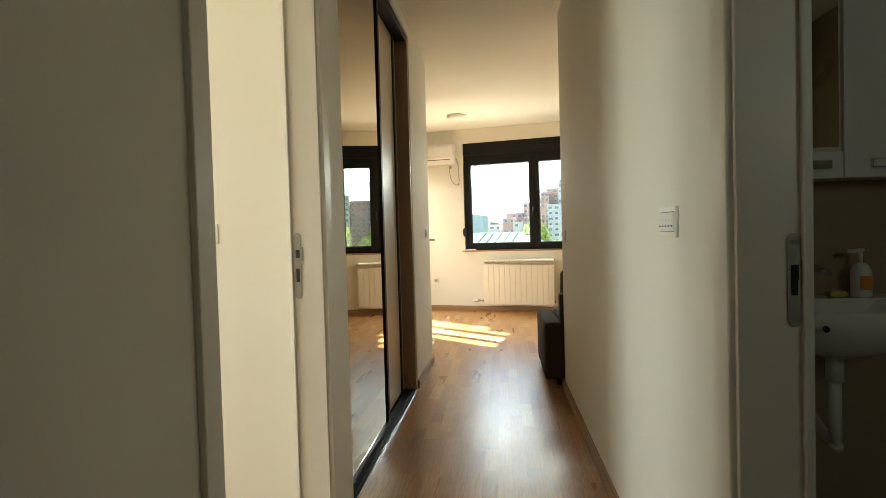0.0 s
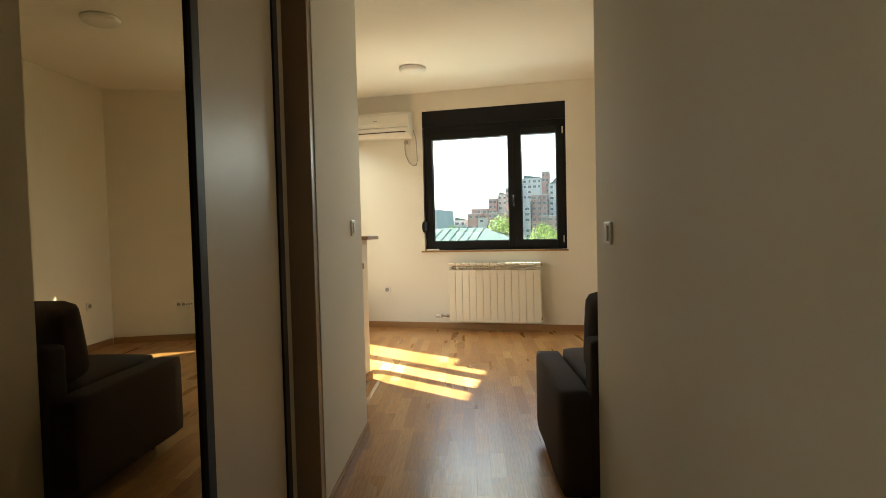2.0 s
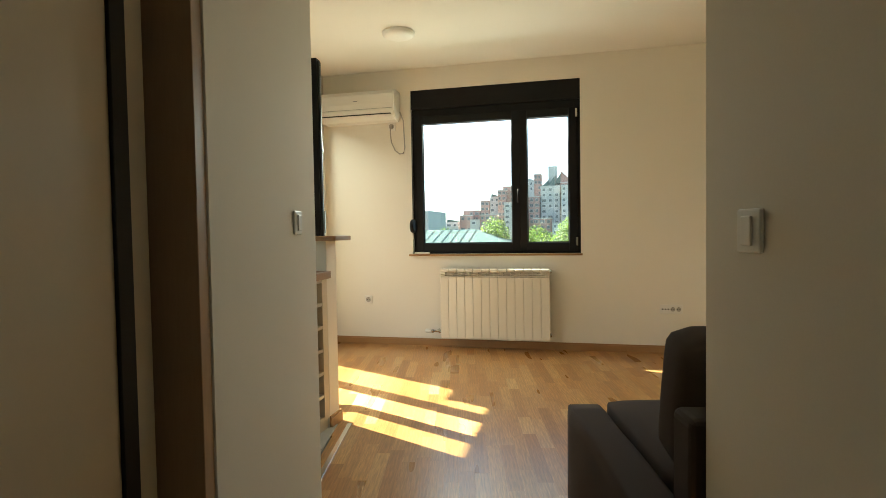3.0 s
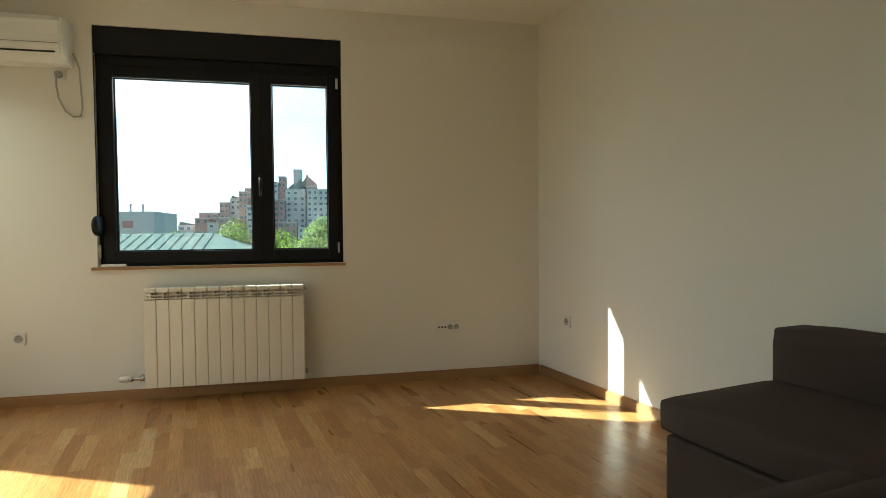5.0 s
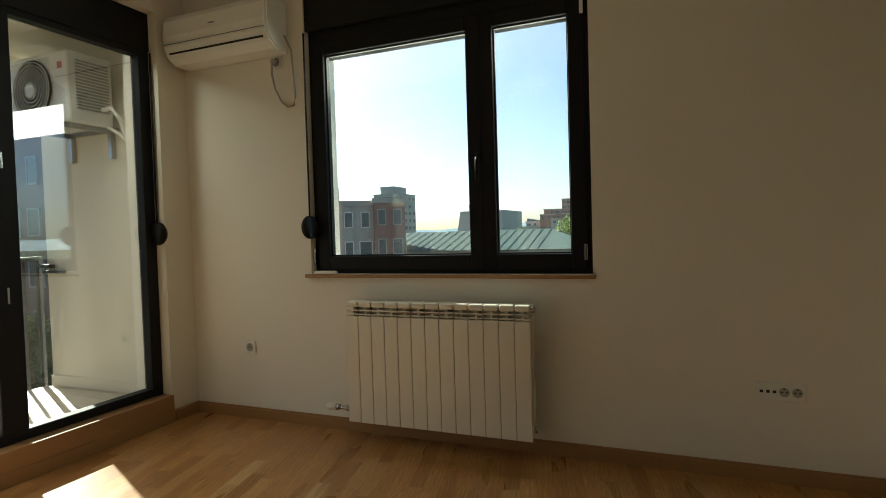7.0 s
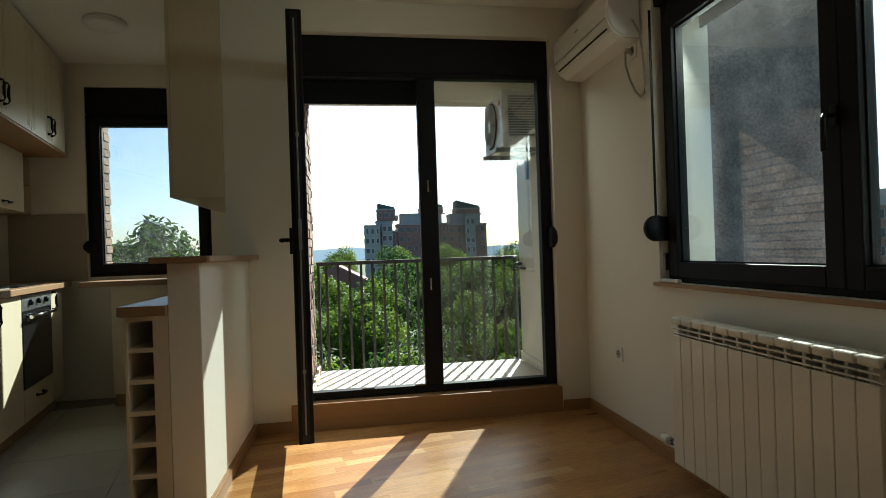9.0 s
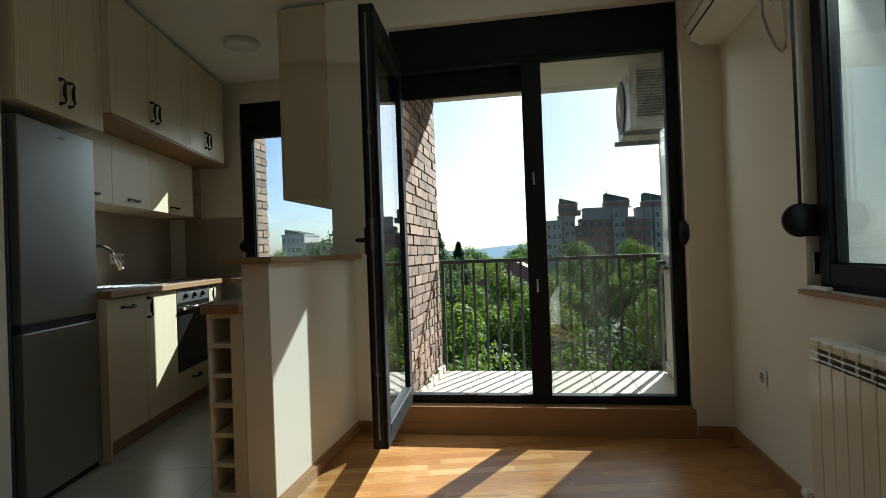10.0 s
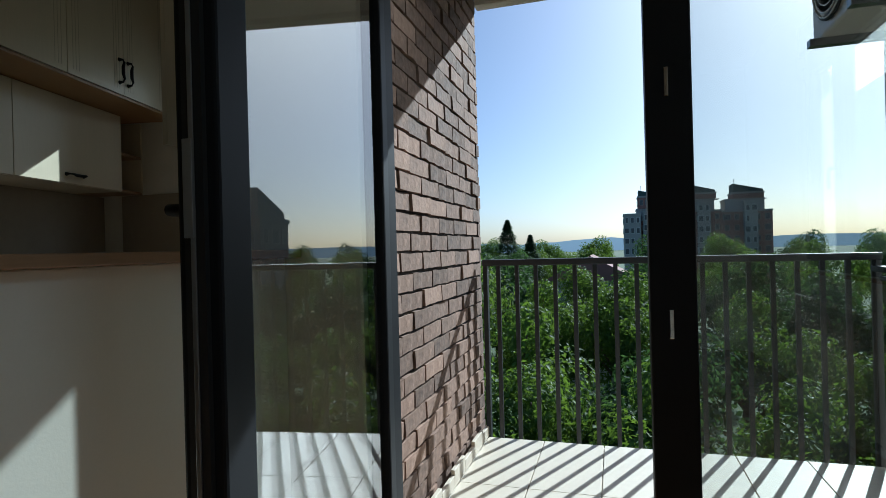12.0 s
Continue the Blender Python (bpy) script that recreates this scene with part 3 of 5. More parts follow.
# ---- wardrobe ----
wr = thing("wardrobe", "built-in sliding wardrobe with one mirror door and one plain door", "wardrobe", HALL)
part("side_panel", boxes((0.12, -4.52, FLOOR, 0.780, -4.472, 2.598), bevel=0.002), WOODPANEL, wr, "brown wood side panel")
part("side_panel", boxes((0.12, -6.338, FLOOR, 0.660, -6.30, 2.598), bevel=0.002), WOODPANEL, wr)
part("track", boxes((0.63, -6.30, FLOOR, 0.775, -4.52, -0.053), (0.655, -6.30, -0.053, 0.662, -4.52, -0.043), (0.705, -6.30, -0.053, 0.712, -4.52, -0.043), (0.75, -6.30, -0.053, 0.757, -4.52, -0.045)), BLACK, wr)
part("track_edge", boxes((0.776, -6.30, FLOOR, 0.783, -4.52, -0.052)), CHROME, wr)
part("top_rail", boxes((0.63, -6.30, 2.55, 0.775, -4.52, 2.598), bevel=0.002), BLACK, wr)
part("back_panel", boxes((0.105, -6.30, -0.055, 0.118, -4.52, 2.598)), CARCASS, wr)
md = part("mirror_door", boxes((0.722, -6.295, -0.043, 0.752, -6.272, 2.55), (0.735, -5.390, -0.043, 0.752, -5.350, 2.55), (0.722, -6.272, -0.043, 0.752, -5.390, -0.005), (0.722, -6.272, 2.52, 0.752, -5.390, 2.55), bevel=0.002), BLACK, wr, "black framed mirror door")
part("mirror", boxes((0.736, -6.273, -0.006, 0.742, -5.389, 2.521)), MIRROR, md, "full-height mirror")
pd = part("plain_door", boxes((0.675, -5.56, -0.043, 0.702, -5.535, 2.55), (0.675, -4.68, -0.043, 0.702, -4.63, 2.55), bevel=0.002), BLACK, wr)
part("panel", boxes((0.683, -5.54, -0.035, 0.694, -4.56, 2.54)), PANELWHITE, pd, "pale beige satin panel")


# ---- small fittings on the walls ----
def socket(name, m, label, gangs=1, w=0.082):
    """A wall socket plate with one or more round wells; the plate lies in x-z, facing -y."""
    t = thing(name, label, "socket", m)
    tw = w if gangs == 1 else 0.19
    part("plate", boxes((-tw / 2, -0.010, -0.041, tw / 2, 0, 0.041), bevel=0.004), PLASTIC, t)
    cx = [0] if gangs == 1 else [0.012, 0.062]
    for x in cx:
        r = 0.026 if gangs == 1 else 0.020
        # a shallow grey disc carries the recess's shade in its colour
        part("well", lathe(bmesh.new(), [(r, 0.0), (r, 0.0025), (r - 0.004, 0.003), (r - 0.004, 0.001)], 20, pose(x, -0.010, 0, 90, 0, 0)), SHADEPLASTIC, t)
        part("contact", boxes((x - 0.012, -0.0145, -0.003, x - 0.006, -0.011, 0.003), (x + 0.006, -0.0145, -0.003, x + 0.012, -0.011, 0.003), (x - 0.003, -0.0145, 0.012, x + 0.003, -0.011, 0.018)), RUBBER, t)
    if gangs > 1:
        for x in (-0.075, -0.05, -0.025):
            part("jack", boxes((x - 0.007, -0.0125, -0.006, x + 0.007, -0.0101, 0.006), bevel=0.001), RUBBER, t)
    return t


def light_switch(m, label, rows=1):
    """A rocker switch on a plate, or a wide plate with a row of narrow keys and marks."""
    t = thing("light_switch", label, "switch", m)
    w, h = (0.082, 0.082) if rows == 1 else (0.145, 0.084)
    part("plate", boxes((-w / 2, -0.009, -h / 2, w / 2, 0, h / 2), bevel=0.004), PLASTIC, t)
    if rows == 1:
        part("rocker", boxes((-0.018, -0.015, -0.028, 0.018, -0.0091, 0.028), bevel=0.003), PLASTIC, t)
        return t
    part("gap", boxes((-0.062, -0.0096, 0.026, 0.062, -0.0091, 0.0275), (-0.062, -0.0096, -0.0275, 0.062, -0.0091, -0.026)), RUBBER, t)
    for k in range(5):
        x = -0.052 + k * 0.0262
        part("key", boxes((x - 0.0122, -0.0125, -0.025, x + 0.0122, -0.0091, 0.025), bevel=0.0015), PLASTIC, t)
        part("mark", boxes((x - 0.006, -0.0131, -0.013, x + 0.006, -0.0126, -0.009)), RUBBER, t)
        part("symbol", boxes((x - 0.003, -0.0131, 0.003, x + 0.003, -0.0126, 0.0045), (x - 0.003, -0.0131, 0.007, x + 0.003, -0.0126, 0.0085)), SHADEPLASTIC, t)
    return t


socket("wall_socket", pose(0.454, 0, 0.388), "white plastic wall socket below the air conditioner")
socket("multi_socket", pose(3.36, 0, 0.338), "white plastic strip with two sockets and three jacks", 2)
socket("wall_socket", HALL @ pose(3.982, -1.19, 0.40, 0, 0, -90), "white plastic wall socket on the side wall")
socket("kitchen_socket", KITCHEN @ pose(-1.26, -4.078, 1.10, 0, 0, 180), "white plastic double socket over the worktop", 2)
light_switch(HALLR @ pose(1.878, -4.66, 1.076, 0, 0, -90), "white plastic light switch near the room's corner")
light_switch(HALL @ pose(0.784, -3.80, 1.12, 0, 0, 90), "white plastic light switch at the wall's end")
light_switch(HALLR @ pose(1.878, -7.035, 1.13, 0, 0, -90), "white plastic hall switch plate with small marks", 2)
light_switch(HALL @ pose(0.25, -6.45, 1.14, 0, 0, 0), "white plastic light switch in the side room")
socket("wall_socket", pose(0.739, 0, 2.13), "white wall socket with the air conditioner's plug")
bm = bmesh.new()
tube(bm, [(0.74, -0.02, 2.13), (0.74, -0.05, 2.12), (0.738, -0.05, 2.05), (0.742, -0.03, 1.97), (0.775, -0.015, 1.89), (0.82, -0.012, 1.853), (0.862, -0.012, 1.86), (0.876, -0.015, 1.91), (0.872, -0.02, 2.05), (0.868, -0.03, 2.18), (0.845, -0.06, 2.26)], 0.006, 8)
tube(bm, [(0.74, -0.012, 2.13), (0.74, -0.045, 2.13)], 0.016, 14)
solid("power_cord", bm, SHADEPLASTIC, "grey power cord looping down to the plug", "cord", kind="object")


def ceiling_lamp(x, y, label):
    t = thing("ceiling_lamp", label, "lamp", pose(x, y, H))
    part("base", lathe(bmesh.new(), [(0.118, -0.028), (0.130, -0.024), (0.132, -0.004), (0.128, 0.0)], 36), PLASTIC, t)
    part("diffuser", lathe(bmesh.new(), [(0.0, -0.046), (0.06, -0.045), (0.105, -0.040), (0.122, -0.030), (0.124, -0.024)], 36), LAMP, t, "white satin diffuser")


ceiling_lamp(1.15, -1.0, "round white ceiling lamp, switched off")
ceiling_lamp(3.256, -2.115, "round white ceiling lamp over the sofa end, switched off")
ceiling_lamp(-0.45, -3.2, "round white kitchen ceiling lamp, switched off")

# ---- air conditioner, indoor unit ----
ac = thing("air_conditioner", "white wall-mounted split air conditioner beside the window", "air conditioner", pose(0.03, -0.002, 2.17))
bm = bmesh.new()
prof = [(0, 0.0), (-0.11, 0.005), (-0.165, 0.04), (-0.192, 0.095), (-0.20, 0.16), (-0.192, 0.25), (-0.165, 0.288), (-0.10, 0.30), (0, 0.30)]
a = [bm.verts.new((0.0, y, z)) for y, z in prof]
b = [bm.verts.new((0.80, y, z)) for y, z in prof]
for i in range(len(prof)):
    j = (i + 1) % len(prof)
    bm.faces.new((a[i], a[j], b[j], b[i]))
bm.faces.new(a[::-1])
bm.faces.new(b)
bmesh.ops.bevel(bm, geom=[e for e in bm.edges if abs(e.verts[0].co.x - e.verts[1].co.x) < 1e-6], offset=0.012, segments=3, affect="EDGES")
part("body", bm, PLASTIC, ac)
bm = boxes((0.045, 0, 0, 0.755, 0.004, 0.075), bevel=0.0015)
bmesh.ops.transform(bm, matrix=pose(0, -0.118, 0.006, 53, 0, 0), verts=bm.verts)
part("louvre", bm, PLASTIC, ac)
bm = boxes((0.04, 0, 0, 0.76, 0.004, 0.010))
bmesh.ops.transform(bm, matrix=pose(0, -0.1735, 0.055, 60, 0, 0), verts=bm.verts)
part("outlet_slot", bm, RUBBER, ac)
part("badge", boxes((0.38, -0.2035, 0.185, 0.425, -0.1995, 0.192)), STEEL, ac, "small grey badge")
part("front_seam", boxes((0.015, -0.2005, 0.108, 0.785, -0.1945, 0.110)), STEEL, ac)

# ---- radiator ----
rad = thing("radiator", "white enamelled aluminium radiator of thirteen sections below the window", "radiator", pose(1.25, -0.146, 0.039))
sec = None
for k in range(13):
    if sec is None:
        bm = boxes((0.0008, 0.0, 0.0, 0.0792, 0.012, 0.592), (0.033, 0.012, 0.01, 0.047, 0.085, 0.66), (0.002, 0.075, 0.02, 0.0785, 0.085, 0.64), bevel=0.004)
        for z0 in (0.600, 0.622):
            bm_box(bm, 0.004, 0.0, 0.0, 0.0765, 0.032, 0.006, pose(0, 0.003, z0, -25, 0, 0))
        cap = boxes((0.0008, 0.002, 0.638, 0.0792, 0.055, 0.672), bevel=0.010, seg=3)
        vm = {v: bm.verts.new(v.co) for v in cap.verts}
        for f in cap.faces:
            bm.faces.new([vm[v] for v in f.verts])
        cap.free()
        bm_box(bm, 0.004, 0.060, 0.655, 0.0765, 0.085, 0.668)
        tube(bm, [(0.0, 0.045, 0.05), (0.08, 0.045, 0.05)], 0.02, 12)
        sec = mesh_of("radiator_section", bm, ENAMEL)
    ob = new("section", sec)
    ob.parent, ob.location = rad, (k * 0.08, 0, 0)
bm = bmesh.new()
tube(bm, [(0.0, 0.045, 0.06), (-0.105, 0.045, 0.06)], 0.011, 12)
tube(bm, [(-0.012, 0.045, 0.06), (-0.034, 0.045, 0.06)], 0.018, 6)
tube(bm, [(-0.085, 0.045, 0.06), (-0.105, 0.045, 0.06)], 0.018, 12)
tube(bm, [(-0.05, 0.045, 0.06), (-0.05, 0.14, 0.06)], 0.010, 10)
part("valve", bm, CHROME, rad, "chrome radiator valve")
part("valve_head", lathe(bmesh.new(), [(0.014, 0), (0.021, 0.006), (0.021, 0.05), (0.015, 0.062)], 18, pose(-0.105, 0.045, 0.06, 0, -90, 0)), PLASTIC, rad, "white thermostat knob")
bm = bmesh.new()
tube(bm, [(1.04, 0.03, 0.648), (1.058, 0.03, 0.648)], 0.016, 12)
part("plug", bm, CHROME, rad)
part("plug", tube(bmesh.new(), [(1.04, 0.045, 0.05), (1.055, 0.045, 0.05)], 0.016, 12), CHROME, rad)

# ---- half wall with bar top ----
solid("half_wall", boxes((0.002, -2.362, FLOOR, 1.122, -2.23, 1.035), bevel=0.004), PAINT, "off-white painted half wall between room and kitchen", "wall")
bar = solid("bar_top", prism([(0.002, -2.17), (1.19, -2.17), (1.20, -2.18), (1.20, -2.40), (1.19, -2.41), (0.002, -2.41)], 1.036, 1.062, 0.003), WOODTOP, "brown wood bar top on the half wall", "bar top", kind="object")

# ---- wine rack and low worktop ----
rk = thing("wine_rack", "cream wine rack with six open cubbies under the low worktop", "wine rack")
RX = 1.122
part("post", boxes((0.82, -2.538, 0.0, RX, -2.524, 0.815), (0.82, -2.425, 0.0, RX, -2.363, 0.815), bevel=0.0015), CARCASS, rk)
for k in range(7):
    z = 0.0 + k * 0.1325
    part("rack_shelf", boxes((0.82, -2.524, z, RX - 0.002, -2.425, z + 0.020), bevel=0.001), CARCASS, rk)
part("back_panel", boxes((0.805, -2.538, 0.0, 0.82, -2.363, 0.815)), CARCASS, rk)
part("plinth", boxes((0.80, -2.53, FLOOR, RX - 0.012, -2.363, -0.001)), CARCASS, rk)
pu = thing("peninsula_unit", "cream kitchen unit under the low worktop", "cabinet")
part("body", boxes((-0.84, -2.538, 0.0, 0.80, -2.363, 0.815), bevel=0.002), CABINET, pu)
part("plinth", boxes((-0.82, -2.52, FLOOR, 0.795, -2.363, -0.001)), CARCASS, pu)
solid("low_worktop", prism([(-0.85, -2.363), (1.15, -2.363), (1.15, -2.545), (1.135, -2.56), (-0.85, -2.56)], 0.818, 0.860, 0.003), WOODTOP, "brown wood worktop behind the half wall", "worktop", kind="object")


# ---- kitchen run ----
def pull(parent, m, mat=BLACK):
    """An old-style black bow handle, standing along z, its feet on the front."""
    bm = bmesh.new()
    tube(bm, [(0, 0, -0.062), (0, 0.022, -0.060), (0, 0.030, -0.045), (0.004, 0.026, -0.02), (0.004, 0.026, 0.02), (0, 0.030, 0.045), (0, 0.022, 0.060), (0, 0, 0.062)],
         [0.009, 0.005, 0.0055, 0.0085, 0.0085, 0.0055, 0.005, 0.009], 10)
    lathe(bm, [(0.011, 0), (0.010, 0.004), (0.004, 0.008)], 12, pose(0, 0, -0.062, -90, 0, 0))
    lathe(bm, [(0.011, 0), (0.010, 0.004), (0.004, 0.008)], 12, pose(0, 0, 0.062, -90, 0, 0))
    bmesh.ops.transform(bm, matrix=m, verts=bm.verts)
    return part("handle", bm, mat, parent, "black bow handle")


def front(parent, u0, u1, z0, z1, v, handle=None, upright=True):
    d = part("door", boxes((u0 + 0.0015, v - 0.018, z0 + 0.0015, u1 - 0.0015, v, z1 - 0.0015), bevel=0.0015), CABINET, parent)
    if z1 - z0 > 0.7 and z0 > 1.5:
        # grooves are thin raised strips, their shade put into a darker colour
        for g in (0.035, 0.055, 0.075):
            for x in (u0 + g, u1 - g):
                part("groove", boxes((x - 0.0012, v, z0 + 0.03, x + 0.0012, v + 0.0006, z1 - 0.03)), GROOVE, d)
    if handle:
        pull(d, pose(handle[0], v, handle[1]) @ (pose(0, 0, 0) if upright else pose(0, 0, 0, 0, 90, 0)))
    return d


VB = -4.088
fr = thing("fridge", "tall grey steel fridge-freezer with a black grip gap", "fridge", KITCHEN)
FU0, FU1, FV = -0.055, 0.535, -3.535
part("cabinet", boxes((FU0, VB + 0.02, -0.035, FU1, FV - 0.055, 1.755), bevel=0.004), STEEL, fr)
part("freezer_door", boxes((FU0, FV - 0.05, -0.025, FU1, FV, 0.752), bevel=0.006), STEEL, fr)
part("fridge_door", boxes((FU0, FV - 0.05, 0.792, FU1, FV, 1.758), bevel=0.006), STEEL, fr)
part("grip_gap", boxes((FU0 + 0.004, FV - 0.05, 0.752, FU1 - 0.004, FV - 0.012, 0.792)), RUBBER, fr)
part("foot_rail", boxes((FU0 + 0.01, FV - 0.05, FLOOR + 0.005, FU1 - 0.01, FV - 0.02, -0.028)), RUBBER, fr)
part("badge", boxes((0.20, FV, 1.70, 0.25, FV + 0.001, 1.708)), CHROME, fr)


def wall_unit(label, u0, u1, z0, z1, v, doors, handles):
    c = thing("wall_cabinet", label, "cabinet", KITCHEN, "kitchen wall cabinets")
    part("body", boxes((u0, VB, z0, u1, v - 0.019, z1)), CARCASS, c)
    w = (u1 - u0) / doors
    for k in range(doors):
        a = u0 + k * w
        if handles == "pair":
            hu = a + w - 0.035 if k % 2 == 0 else a + 0.035
            front(c, a, a + w, z0, z1, v, (hu, z0 + 0.125))
        else:
            front(c, a, a + w, z0, z1, v, (a + w / 2, z0 + 0.05), False)
    return c


VT = -3.475
wall_unit("cream wall cabinet over the fridge", -0.135, 0.553, 1.815, 2.655, -3.52, 2, "pair")
wall_unit("tall cream upper wall cabinet with two doors", -1.16, -0.136, 1.93, 2.655, VT, 2, "pair")
wall_unit("tall cream upper wall cabinet with two doors", -1.965, -1.161, 1.93, 2.655, VT, 2, "pair")
for a, b in ((-0.61, -0.136), (-1.135, -0.611), (-1.905, -1.136)):
    wall_unit("low cream wall cabinet with a lift-up door", a, b, 1.452, 1.912, -3.74, 1, "low")
sh = thing("corner_shelf", "open cream end shelves beside the wall cabinets", "shelf", KITCHEN)
part("shelf_board", boxes((-2.10, VB, 1.915, -0.138, -3.48, 1.928)), BOARD, sh, "brown wood board under the upper cabinets")
part("upright", boxes((-2.135, VB, 1.452, -2.12, -3.76, 1.912), (-1.921, VB, 1.452, -1.907, -3.76, 1.912)), CARCASS, sh)
for z in (1.452, 1.68):
    part("shelf_board", boxes((-2.12, VB, z, -1.922, -3.76, z + 0.016)), WOODPANEL, sh)
part("back_panel", boxes((-2.12, VB, 1.468, -1.922, VB + 0.012, 1.912)), WOODPANEL, sh)
part("upright", boxes((-2.135, VB, 1.929, -2.12, -3.62, 2.655)), CARCASS, sh)
for z in (2.18, 2.42, 2.64):
    part("shelf_board", boxes((-2.12, VB, z, -1.967, -3.62, z + 0.015)), WOODPANEL, sh)
part("back_panel", boxes((-2.12, VB, 1.93, -1.967, VB + 0.012, 2.64)), WOODPANEL, sh)
solid("splashback", boxes((-2.2, VB - 0.001, 0.905, -0.062, VB + 0.008, 1.452)), SPLASH, "grey-beige tiled splashback", "wall", KITCHEN)
solid("splashback_end", boxes((-1.329, -4.32, 0.905, -1.321, KY0 - 0.002, 1.452)), SPLASH, "grey-beige tiled splashback beside the window", "wall")


def base_unit(label, u0, u1, handle, upright):
    c = thing("base_cabinet", label, "cabinet", KITCHEN, "kitchen base cabinets")
    part("body", boxes((u0, VB + 0.01, 0.046, u1, -3.519, 0.862)), CARCASS, c)
    front(c, u0, u1, 0.05, 0.858, -3.50, handle, upright)
    part("plinth", boxes((u0, VB + 0.01, FLOOR + 0.006, u1, -3.56, 0.045)), WOODPANEL, c)
    return c


base_unit("cream base cabinet under the sink", -0.505, -0.085, (-0.29, 0.80), False)
base_unit("cream base cabinet with a side handle", -0.955, -0.506, (-0.54, 0.77), True)
base_unit("narrow cream corner base cabinet", -1.85, -1.562, (-1.60, 0.78), True)
solid("end_panel", boxes((-0.083, VB + 0.01, FLOOR + 0.006, -0.062, -3.495, 0.862)), CABINET, "cream end panel beside the fridge", "panel", KITCHEN, kind="object")
ov = thing("oven", "built-in oven with black glass door and steel control panel", "oven", KITCHEN)
part("body", boxes((-1.558, VB + 0.05, 0.05, -0.958, -3.52, 0.858)), STEEL, ov)
part("control_panel", boxes((-1.556, -3.52, 0.755, -0.960, -3.497, 0.856), bevel=0.002), STEEL, ov, "steel control panel")
part("glass_door", boxes((-1.556, -3.52, 0.26, -0.960, -3.495, 0.75), bevel=0.003), OVENGLASS, ov, "black glass oven door")
bm = bmesh.new()
tube(bm, [(-1.52, -3.46, 0.715), (-1.0, -3.46, 0.715)], 0.011, 12)
tube(bm, [(-1.48, -3.495, 0.715), (-1.48, -3.46, 0.715)], 0.008, 8)
tube(bm, [(-1.04, -3.495, 0.715), (-1.04, -3.46, 0.715)], 0.008, 8)
part("door_bar", bm, CHROME, ov, "chrome door bar")
for k in range(3):
    part("knob", lathe(bmesh.new(), [(0.020, 0), (0.019, 0.018), (0.013, 0.022)], 16, pose(-1.42 + k * 0.16, -3.497, 0.805, -90, 0, 0)), BLACK, ov)
part("drawer", boxes((-1.556, -3.52, 0.05, -0.960, -3.50, 0.255), bevel=0.002), CABINET, ov)
pull(ov, pose(-1.26, -3.50, 0.18) @ pose(0, 0, 0, 0, 90, 0))
part("plinth", boxes((-1.556, VB + 0.05, FLOOR + 0.006, -0.960, -3.56, 0.045)), WOODPANEL, ov)
solid("worktop", boxes((-2.02, VB + 0.009, 0.865, -0.062, -3.465, 0.904), bevel=0.003), WOODTOP, "long brown wood kitchen worktop", "worktop", KITCHEN, kind="object")
solid("window_worktop", boxes((-1.328, -3.60, 0.866, -0.86, -2.366, 0.905), bevel=0.003), WOODTOP, "brown wood worktop under the kitchen window", "worktop", kind="object")
cu = thing("corner_unit", "cream kitchen unit under the window worktop", "cabinet")
part("body", boxes((-1.32, -3.42, 0.04, -0.95, -2.80, 0.864)), CABINET, cu)
part("plinth", boxes((-1.30, -3.42, FLOOR + 0.006, -0.98, -2.80, 0.04)), WOODPANEL, cu)
sk = thing("kitchen_sink", "steel inset sink with drainer in the worktop", "sink", KITCHEN)
part("rim", boxes((-0.93, -3.94, 0.904, -0.13, -3.55, 0.9085), bevel=0.001), STEEL, sk)
# the steel bowl's dark depth is a flat black sheet on the rim
part("bowl", boxes((-0.42, -3.93, 0.9086, -0.15, -3.60, 0.910)), RUBBER, sk)
part("drainer_rib", boxes(*[(-0.82, -3.90 + k * 0.05, 0.9085, -0.48, -3.885 + k * 0.05, 0.912) for k in range(6)], bevel=0.001), STEEL, sk)
fc = thing("kitchen_tap", "black and chrome kitchen tap with a flexible spout", "tap", KITCHEN @ pose(-0.65, -3.99, 0.908))
part("base", lathe(bmesh.new(), [(0.026, 0), (0.024, 0.01), (0.020, 0.02), (0.020, 0.075), (0.014, 0.085)], 18), CHROME, fc)
bm = bmesh.new()
tube(bm, [(0.02, 0, 0.05), (-0.07, 0.01, 0.055), (-0.10, 0.01, 0.055)], 0.009, 10)
tube(bm, [(-0.04, 0, 0.055), (-0.055, 0, 0.14)], 0.005, 8)
part("lever", bm, CHROME, fc, "chrome lever")
bm = bmesh.new()
arc = [(0, 0, 0.08), (0, 0, 0.14)] + [(-0.13 + 0.13 * math.cos(a), 0.05 * (1 - math.cos(a)), 0.16 + 0.12 * math.sin(a)) for a in [k * math.pi / 10 for k in range(9)]] 
tube(bm, arc, 0.011, 10)
part("spout", bm, BLACK, fc, "black flexible spout")
e0 = Vector(arc[-1])
bm = bmesh.new()
tube(bm, [e0, e0 + Vector((-0.022, 0.01, -0.05)), e0 + Vector((-0.055, 0.025, -0.115))], [0.012, 0.015, 0.022], 14)
part("spray_head", bm, CHROME, fc, "chrome spray head")
hob = thing("hob", "black glass hob set in the worktop", "hob", KITCHEN)
part("plate", boxes((-1.53, -3.96, 0.904, -0.99, -3.53, 0.909), bevel=0.002), OVENGLASS, hob)
part("ring", lathe(bmesh.new(), [(0.088, 0.909), (0.088, 0.9095), (0.085, 0.9095), (0.085, 0.909)], 28, pose(-1.38, -3.68, 0.0005)), STEEL, hob)
